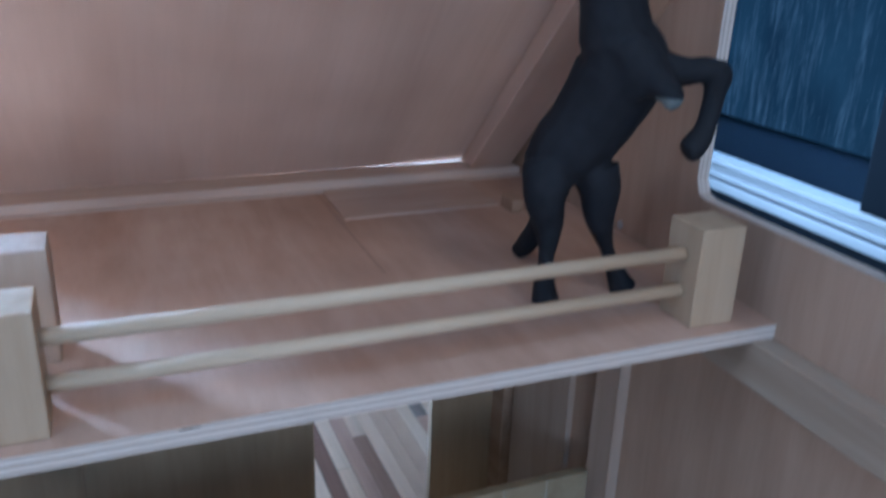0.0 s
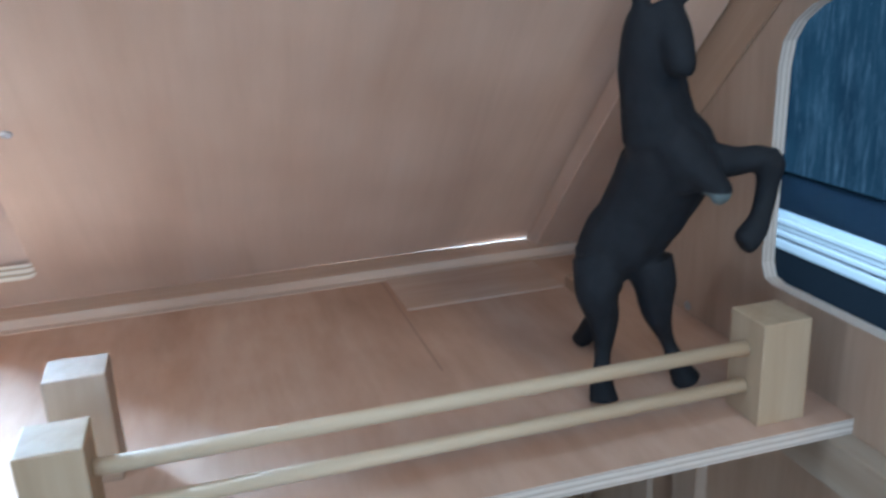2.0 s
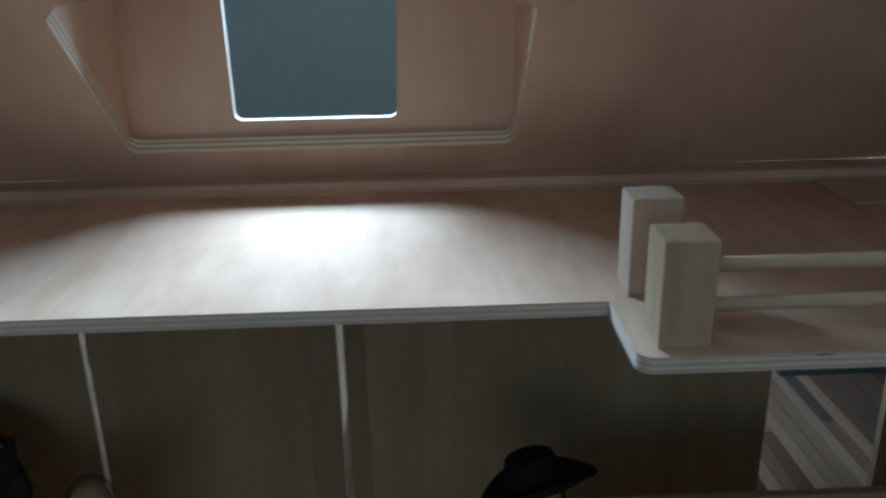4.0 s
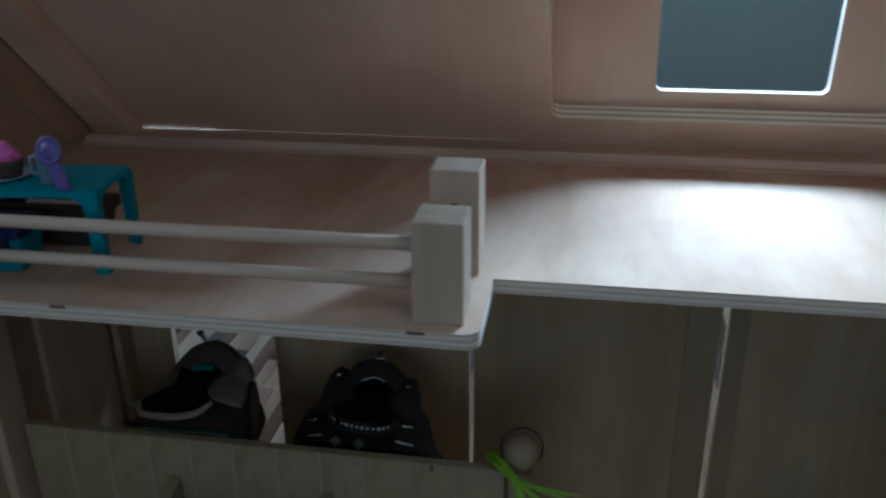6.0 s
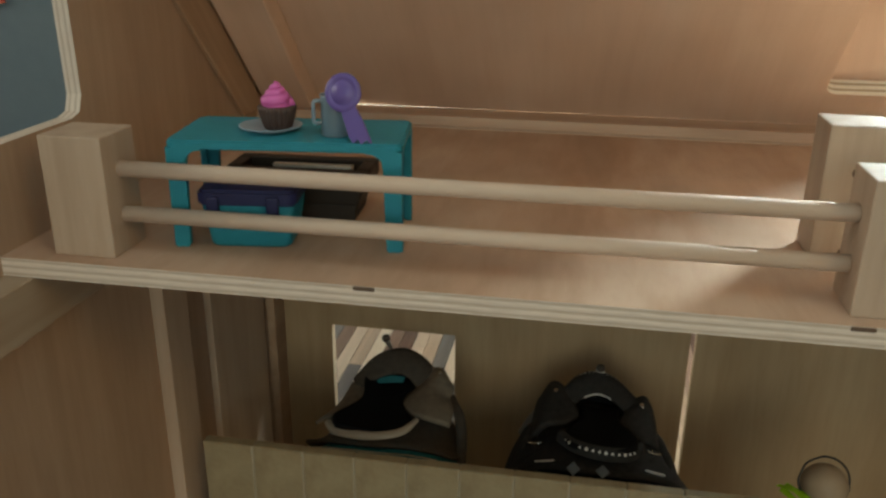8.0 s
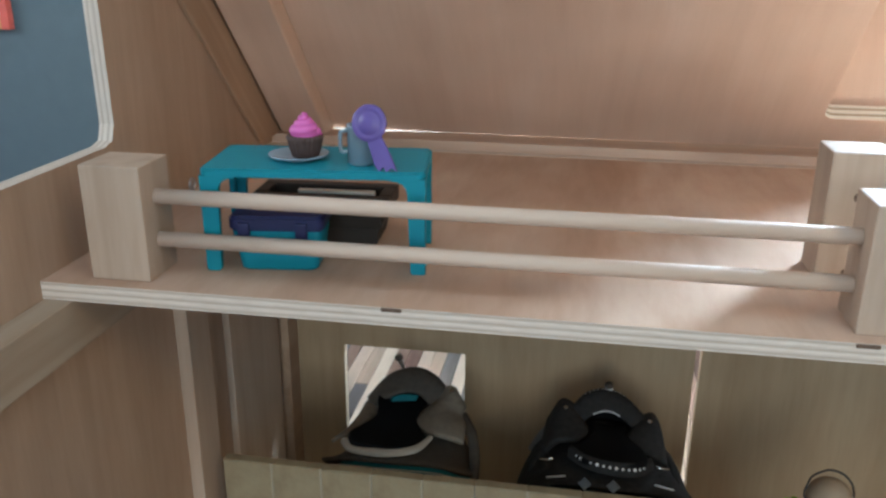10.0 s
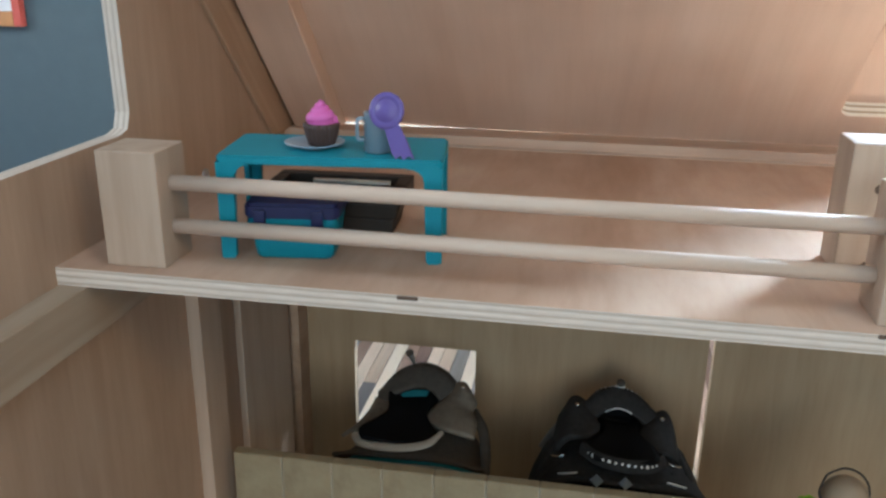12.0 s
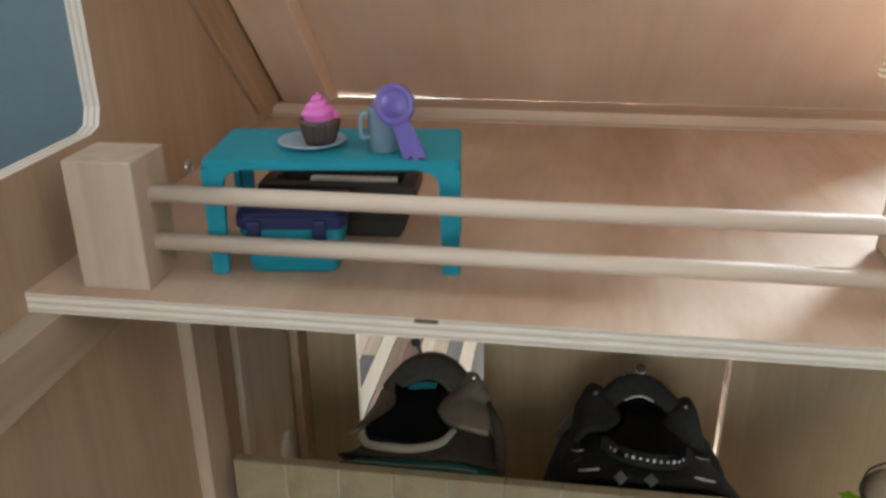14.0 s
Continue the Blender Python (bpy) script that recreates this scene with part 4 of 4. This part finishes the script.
def taupe_saddle(x, y, z):
    t = thing("toy_saddle", pose(x, y, z), "taupe leather toy western saddle with a cream rim and teal lining", "saddle", "saddles on racks")
    skirt = [[(-0.071, -0.057, -0.003), (-0.042, -0.070, 0.009), (0.004, -0.075, 0.013), (0.052, -0.071, 0.011), (0.086, -0.057, -0.004)],
             [(-0.062, -0.030, -0.034), (-0.042, -0.030, 0.000), (0.004, -0.030, 0.010), (0.060, -0.028, 0.010), (0.092, -0.028, -0.022)],
             [(-0.050, 0.010, -0.050), (-0.036, 0.010, 0.000), (0.004, 0.010, 0.012), (0.056, 0.010, 0.014), (0.084, 0.010, -0.030)],
             [(-0.040, 0.050, -0.050), (-0.030, 0.050, 0.000), (0.004, 0.050, 0.016), (0.044, 0.050, 0.012), (0.064, 0.050, -0.040)]]
    hide("skirt", skirt, 0.004, brown_leather, t, "", 24, 14)
    hide("pad", [[(p[0] * 0.97, p[1] - 0.0065, p[2] - 0.0072) for p in r] for r in skirt], 0.006, teal_felt, t, "teal felt saddle pad", 24, 10)
    edge = cage([skirt[0]] * 2)
    part("pad_piping", sweep([(*(edge(0.12 + 0.076 * i, 0) + Vector((0, -0.0062, -0.0035))), 0.0008) for i in range(11)], 6), cream_bind, t, "thin cream piping", True)
    hide("seat", seat_rows([(0.040, 0.027, 0.026, 0.003), (0.022, 0.0280, 0.027, 0.003), (0.004, 0.0235, 0.026, 0.003), (-0.012, 0.0230, 0.022, 0.004), (-0.032, 0.0330, 0.021, 0.005), (-0.052, 0.0425, 0.023, 0.004), (-0.066, 0.0360, 0.026, 0.000)]), 0.005, black_suede, t, "black suede seat", 16, 20)
    hide("cantle", [[(-0.0465, -0.051, 0.022), (-0.032, -0.063, 0.0225), (0.003, -0.071, 0.0255), (0.031, -0.065, 0.029), (0.0450, -0.049, 0.0335)],
                    [(-0.0490, -0.055, 0.021), (-0.035, -0.068, 0.020), (0.003, -0.0755, 0.0235), (0.034, -0.069, 0.0275), (0.0475, -0.051, 0.0330)],
                    [(-0.0475, -0.0575, 0.0185), (-0.034, -0.069, 0.0170), (0.004, -0.0765, 0.0210), (0.034, -0.0695, 0.0255), (0.0465, -0.0525, 0.0315)]], 0.0032, cream_bind, t, "padded cream cantle rim", 26, 8)
    hide("fork", [[(-0.041, 0.038, 0.018), (-0.021, 0.051, 0.043), (0.006, 0.057, 0.053), (0.030, 0.052, 0.049), (0.048, 0.043, 0.036)],
                  [(-0.041, 0.030, 0.024), (-0.020, 0.040, 0.046), (0.006, 0.045, 0.055), (0.029, 0.041, 0.051), (0.046, 0.033, 0.040)],
                  [(-0.034, 0.017, 0.012), (-0.024, 0.021, 0.026), (-0.002, 0.024, 0.0385), (0.019, 0.024, 0.0385), (0.038, 0.015, 0.024)]], 0.005, brown_leather, t, "arched fork", 26, 12)
    hide("fork_lining", [[(-0.012, 0.024, 0.032), (0.002, 0.025, 0.037), (0.018, 0.025, 0.037)],
                         [(-0.014, 0.020, 0.028), (0.001, 0.020, 0.031), (0.016, 0.021, 0.032)]], 0.003, teal_felt, t, "teal felt lining", 12, 5)
    # Dark sheet added behind the fork so nothing shows through the arch.
    hide("gullet", [[(-0.036, 0.046, 0.016), (0.004, 0.050, 0.046), (0.044, 0.046, 0.032)],
                    [(-0.036, 0.046, -0.02), (0.004, 0.050, -0.01), (0.044, 0.046, -0.02)]], 0.004, black_suede, t)
    horn = part("horn", lathe([(0.0016, -0.004), (0.0015, 0.006), (0.0024, 0.012), (0.0026, 0.0135), (0.0022, 0.0138)], 14), plain("dark_steel", (0.46, 0.45, 0.43), 0.3, 0.9), t, "slim metal horn", True)
    horn.matrix_local = pose(-0.003, 0.054, 0.050, 8, -20, 0) @ Matrix.Scale(1.35, 4)
    part("cap", lathe([(0.0030, 0.0134), (0.0034, 0.0145), (0.0032, 0.0170), (0.0015, 0.0176)], 16), brown_leather, horn, "leather cap", True)
    hide("jockey_flap", [[(-0.026, 0.038, 0.018), (-0.016, 0.010, 0.020), (-0.014, -0.012, 0.018), (-0.034, -0.034, 0.018)],
                         [(-0.042, 0.030, 0.020), (-0.040, 0.006, 0.020), (-0.042, -0.016, 0.018), (-0.054, -0.040, 0.016)],
                         [(-0.044, 0.026, 0.012), (-0.048, 0.002, 0.012), (-0.054, -0.020, 0.011), (-0.063, -0.047, 0.013)]], 0.004, tan_leather, t, "tan side flap")
    right = [[(0.040, 0.038, 0.038), (0.036, 0.020, 0.030), (0.024, 0.002, 0.025), (0.026, -0.018, 0.025), (0.040, -0.037, 0.030)],
             [(0.055, 0.037, 0.045), (0.056, 0.020, 0.041), (0.048, 0.002, 0.036), (0.053, -0.020, 0.034), (0.058, -0.043, 0.029)],
             [(0.064, 0.029, 0.037), (0.073, 0.016, 0.031), (0.071, 0.003, 0.027), (0.078, -0.018, 0.026), (0.0785, -0.040, 0.022)]]
    flap = hide("jockey_flap", right, 0.0045, tan_leather, t, "tan side flap", 20, 10)
    part("rivet", lathe([(0.0024, 0), (0.0023, 0.0010), (0.0013, 0.0016), (0.0008, 0.0010)], 12), chrome, flap, "metal rivet", True).matrix_local = pose(0.056, 0.026, 0.0455, 20, 15, 0)
    part("strap", sweep([(0.070, 0.016, 0.024, 0.0050), (0.084, -0.012, 0.018, 0.0060), (0.090, -0.030, 0.000, 0.0060), (0.092, -0.046, -0.024, 0.0050)], 10, flat=0.35), brown_leather, t, "taupe strap", True)
    saddle_rack(x, y, z)


def black_saddle(x, y, z):
    t = thing("toy_saddle", pose(x, y, z), "black leather toy western saddle with silver studs", "saddle", "saddles on racks")
    skirt = [[(-0.102, -0.045, -0.036), (-0.060, -0.064, 0.000), (0.000, -0.072, 0.006), (0.060, -0.064, -0.002), (0.098, -0.048, -0.030)],
             [(-0.096, -0.020, -0.044), (-0.058, -0.022, 0.002), (0.000, -0.024, 0.008), (0.056, -0.022, 0.004), (0.090, -0.022, -0.036)],
             [(-0.076, 0.020, -0.050), (-0.050, 0.020, 0.000), (0.000, 0.020, 0.008), (0.044, 0.020, 0.004), (0.064, 0.020, -0.044)],
             [(-0.058, 0.052, -0.050), (-0.040, 0.052, 0.000), (0.000, 0.052, 0.010), (0.036, 0.052, 0.002), (0.050, 0.052, -0.044)]]
    hide("skirt", skirt, 0.004, black_leather, t, "tooled leather skirt", 28, 16)
    hide("pad", [[(p[0] * 0.96, p[1] - 0.003, p[2] - 0.009) for p in r] for r in skirt], 0.007, black_suede, t, "black saddle pad", 24, 10)
    hide("seat", seat_rows([(0.034, 0.022, 0.015, 0.002), (0.014, 0.0180, 0.017, 0.004), (-0.004, 0.0205, 0.017, 0.005), (-0.024, 0.0325, 0.018, 0.005), (-0.044, 0.0365, 0.021, 0.003), (-0.056, 0.0270, 0.023, 0.001)]), 0.005, black_suede, t, "black suede seat", 16, 20)
    cantle = [[(-0.040, -0.030, 0.026), (-0.025, -0.047, 0.026), (0.000, -0.055, 0.026), (0.025, -0.050, 0.024), (0.040, -0.032, 0.021)],
              [(-0.042, -0.036, 0.025), (-0.026, -0.052, 0.024), (0.000, -0.060, 0.0240), (0.026, -0.055, 0.021), (0.042, -0.037, 0.018)],
              [(-0.042, -0.040, 0.018), (-0.026, -0.055, 0.017), (0.000, -0.063, 0.016), (0.026, -0.058, 0.014), (0.042, -0.041, 0.013)]]
    rim = hide("cantle", cantle, 0.0040, black_leather, t, "padded cantle rim", 26, 8)
    cf = cage(cantle)
    for i in range(13):
        stud(rim, cf(0.14 + 0.70 * i / 12, 0.55) + Vector((0, -0.0016, 0.0012)), 0.0013 + 0.0004 * (i % 3 == 1), 48)
    fork = [[(-0.040, 0.046, 0.026), (-0.024, 0.056, 0.040), (-0.004, 0.060, 0.0435), (0.016, 0.056, 0.038), (0.036, 0.044, 0.024)],
            [(-0.040, 0.036, 0.028), (-0.024, 0.045, 0.041), (-0.004, 0.049, 0.0450), (0.016, 0.045, 0.040), (0.036, 0.034, 0.027)],
            [(-0.034, 0.020, 0.016), (-0.021, 0.029, 0.027), (-0.003, 0.034, 0.0320), (0.014, 0.030, 0.027), (0.031, 0.019, 0.017)]]
    front = hide("fork", fork, 0.005, black_leather, t, "arched fork", 26, 12)
    ff = cage(fork)
    for i in range(15):
        if i not in (7, 8):
            stud(front, ff(0.10 + 0.80 * i / 14, 0.16) + Vector((0, -0.0018, 0.0026)), 0.0013, 35)
    part("fork_trim", sweep([(*(ff(0.30 + 0.04 * i, 1.0) + Vector((0, -0.0022, 0.0016))), 0.0006) for i in range(11)], 6), silver, front, "thin grey trim", True)
    # Black backing, added to close the view under this fork.
    hide("gullet", [[(-0.038, 0.048, 0.022), (-0.003, 0.054, 0.038), (0.034, 0.046, 0.020)],
                    [(-0.038, 0.048, -0.02), (-0.003, 0.054, -0.01), (0.034, 0.046, -0.02)]], 0.004, black_suede, t)
    horn = part("horn", lathe([(0.0046, -0.004), (0.0048, 0.0034), (0.0040, 0.0044)], 16), plain("white_band", (0.75, 0.74, 0.70), 0.5), t, "short horn with a white band", True)
    horn.matrix_local = pose(-0.002, 0.058, 0.0455, 10, 0, 0)
    part("cap", lathe([(0.0046, 0.0043), (0.0050, 0.0058), (0.0044, 0.0090), (0.0016, 0.0102)], 16), brown_leather, horn, "brown leather cap", True)
    for sx, top, side, foot in ((-1, (0.047, 0.045, 0.031), (0.066, 0.032, 0.022), (0.072, 0.006, 0.000)), (1, (0.041, 0.038, 0.027), (0.054, 0.026, 0.024), (0.060, 0.004, 0.004))):
        tx, ty, tz = top
        ex, ey, ez = side
        bx, by, bz = foot
        lobe = hide("swell", [[(sx * (tx - 0.013), ty + 0.000, tz - 0.006), (sx * (tx - 0.017), ty - 0.018, tz - 0.008), (sx * (tx - 0.024), ty - 0.038, tz - 0.011), (sx * (tx - 0.012), ty - 0.058, tz - 0.010)],
                              [(sx * (tx + 0.004), ty + 0.003, tz + 0.002), (sx * (tx + 0.006), ty - 0.014, tz + 0.002), (sx * (tx + 0.008), ty - 0.034, tz - 0.006), (sx * (tx + 0.010), ty - 0.060, tz - 0.014)],
                              [(sx * (ex - 0.004), ey + 0.008, ez - 0.004), (sx * ex, ey, ez - 0.008), (sx * (bx - 0.002), by + 0.004, bz - 0.002), (sx * (bx + 0.004), by - 0.020, bz - 0.012)]], 0.006, black_leather, t, "rounded fork swell", 18, 12)
        part("rivet", lathe([(0.0026, 0), (0.0025, 0.0010), (0.0014, 0.0018), (0.0009, 0.0011)], 12), chrome, lobe, "metal rivet", True).matrix_local = pose(sx * (tx + 0.001), ty - 0.016, tz + 0.0040, 25, sx * 10, 0)
        fender = hide("fender", [[(sx * (bx - 0.010), by + 0.012, bz + 0.006), (sx * (bx - 0.008), by - 0.016, bz + 0.002), (sx * (bx - 0.012), by - 0.046, bz + 0.002)],
                                 [(sx * (bx + 0.008), by + 0.006, bz - 0.012), (sx * (bx + 0.014), by - 0.022, bz - 0.014), (sx * (bx + 0.010), by - 0.052, bz - 0.014)],
                                 [(sx * (bx + 0.012), by - 0.004, bz - 0.050), (sx * (bx + 0.026), by - 0.028, bz - 0.052), (sx * (bx + 0.020), by - 0.056, bz - 0.050)]], 0.004, black_leather, t, "hanging leather fender", 14, 12)
        part("strap", sweep([(sx * (bx - 0.004), by - 0.006, bz + 0.006, 0.004), (sx * (bx + 0.006), by - 0.026, bz + 0.000, 0.004), (sx * (bx + 0.010), by - 0.044, bz - 0.012, 0.003)], 8, flat=0.4), black_leather, fender, "", True)
        part("buckle", sweep([(sx * (bx + 0.000), by - 0.038, bz + 0.007, 0.0009), (sx * (bx - 0.008), by - 0.043, bz + 0.010, 0.0009), (sx * (bx - 0.014), by - 0.042, bz + 0.012, 0.0007)], 6), chrome, fender, "thin silver buckle bar", True)
        part("trim", sweep([(sx * 0.044, -0.060, 0.0085, 0.0008), (sx * 0.053, -0.060, 0.0065, 0.0009), (sx * 0.063, -0.056, 0.0020, 0.0008)], 6), silver, t, "thin silver trim", True)
    inlay = plain("pale_blue_inlay", (0.10, 0.125, 0.145), 0.5)
    for cx in (-0.025, 0.003):
        part("concho", lathe([(0.0068, 0), (0.0060, 0.0012), (0.001, 0.0018)], 4), inlay, t, "pale blue inlaid plate").matrix_local = pose(cx, -0.0705, 0.0085, 48, 0, 0)
    hide("fleece", [[(-0.064, 0.050, 0.004), (-0.076, 0.050, -0.012), (-0.088, 0.049, -0.034)], [(-0.058, 0.049, -0.004), (-0.070, 0.049, -0.020), (-0.080, 0.048, -0.040)]], 0.004, plain("grey_edge", (0.22, 0.20, 0.18), 0.9, 0, 0.2, 140, 0.5), t, "pale grey edge", 8, 4)
    saddle_rack(x, y, z)


taupe_saddle(-0.642, 0.306, -0.296)
black_saddle(-0.411, 0.302, -0.2925)

# ---- hat on the other finial ----
felt = plain("black_felt", (0.008, 0.008, 0.010), 0.85, 0, 0.2, 160, 0.3, 0.2)
hat = thing("cowboy_hat", pose(0.2290, 0.200, -0.2435, -8, -11, 6), "black felt toy cowboy hat hung on the ball finial", "hat")


def crown_f(u, v):
    a = math.tau * u
    r = (0.030, 0.0295, 0.028, 0.0255, 0.018, 0.004)[min(5, int(round(v * 5)))]
    z = (0.0, 0.012, 0.025, 0.035, 0.038, 0.032)[min(5, int(round(v * 5)))]
    return (0.98 * r * math.cos(a), 0.85 * r * math.sin(a), 0.98 * z - 0.010)


part("crown", sheet(crown_f, 28, 5, 0.0016), felt, hat, "", True)


def brim_f(u, v):
    a = math.tau * u
    r = 0.0235 + 0.0300 * v
    c, si = math.cos(a), math.sin(a)
    tip = (1 - 0.45 * v * max(0.0, c) ** 3) * (0.86 if si < 0 else 1.0)
    return (1.25 * r * c, r * si * tip, -0.010 + (0.020 if si < 0 else 0.004) * v * v * si * si - (0.020 if c < 0 else 0.0) * v ** 1.3 * c * c)



part("brim", sheet(brim_f, 36, 5, 0.0016), felt, hat, "", True)
cord = [(0.026 * math.cos(math.pi * k / 10), -0.010, -0.014 - 0.030 * math.sin(math.pi * k / 10), 0.0016) for k in range(11)]
part("chin_cord", sweep(cord, 6), felt, hat, "", True)

# ---- green blades tucked into the stall ----
green = plain("green_blades", (0.19, 0.35, 0.014), 0.5, 0, 0.3, 90, 0.1, 0.3)
tuft = thing("plant", pose(-0.243, 0.164, -0.240), "bright green toy plant blades over the stall front", "plant")
rng = random.Random(11)
for i in range(7):
    fan = i / 6 + rng.uniform(-0.06, 0.06)
    w = rng.uniform(0.0026, 0.0040)
    start = Vector((-0.016 + 0.022 * rng.random(), 0.030 + 0.006 * rng.random(), -0.018 + 0.006 * rng.random()))
    meet = Vector((0.019 + rng.uniform(-0.004, 0.004), 0.000 + 0.004 * fan, -0.0185 + rng.uniform(-0.002, 0.003)))
    tip = Vector((0.086 - 0.056 * fan + rng.uniform(-0.006, 0.006), -0.018 + 0.010 * fan, -0.018 - 0.058 * fan + rng.uniform(-0.004, 0.004)))
    turn = Vector((0.30, 0.45, 0.84)).lerp(Vector((0.85, 0.3, 0.4)), fan)

    def blade(u, v, start=start, meet=meet, tip=tip, w=w, turn=turn):
        bend = meet * 2 - (start + tip) * 0.5
        p = start * (1 - v) ** 2 + bend * (2 * v * (1 - v)) + tip * v * v
        return p + turn * ((u - 0.5) * 2 * w * (0.55 + 0.9 * v) * (1.02 - v) ** 0.45)
    part("blade", sheet(blade, 2, 12, 0.0007), green, tuft)

# ---- small things ----
screw_metal = plain("screw_steel", (0.45, 0.45, 0.46), 0.35, 1.0, 0.1, 60, 0.05)


def screw(m, size=1.0):
    ob = obj("screw", lathe([(0.0046, 0), (0.0044, 0.001), (0.0030, 0.0016), (0.0026, 0.0009), (0.0004, 0.0009)], 16), screw_metal)
    ob.matrix_world = m @ Matrix.Scale(size, 4)
    return tagged(ob, "small steel screw head in the plywood", "screw", "screw heads")


screw(axes((0.264, EAVE - 0.224, 0.224), (1, 0, 0), (0, -1, 1)))
screw(axes((LEFT, 0.225, 0.0060), (0, 1, 0), (0, 0, 1)), 1.4)
screw(axes((RIGHT, 0.212, 0.008), (0, -1, 0), (0, 0, 1)))

# a card on the room's wall seen through the gable window
card = thing("poster", pose(-1.757, 1.2995, 0.0355), "white poster with red and orange edges on the wall", "poster")
part("frame_side", block((-0.020, -0.02, 0), (0, -0.0002, 0.40), 0.002), plain("poster_red", (0.55, 0.10, 0.08), 0.5), card, "red edge")
part("frame_base", block((-0.30, -0.02, 0), (-0.0202, -0.0002, 0.033), 0.002), plain("poster_orange", (0.50, 0.24, 0.10), 0.5), card, "orange lower edge")
part("panel", block((-0.30, -0.0175, 0.0332), (-0.0202, -0.0002, 0.40), 0.001), plain("poster_white", (0.72, 0.74, 0.78), 0.5), card, "white middle")

strip_floor(floor)
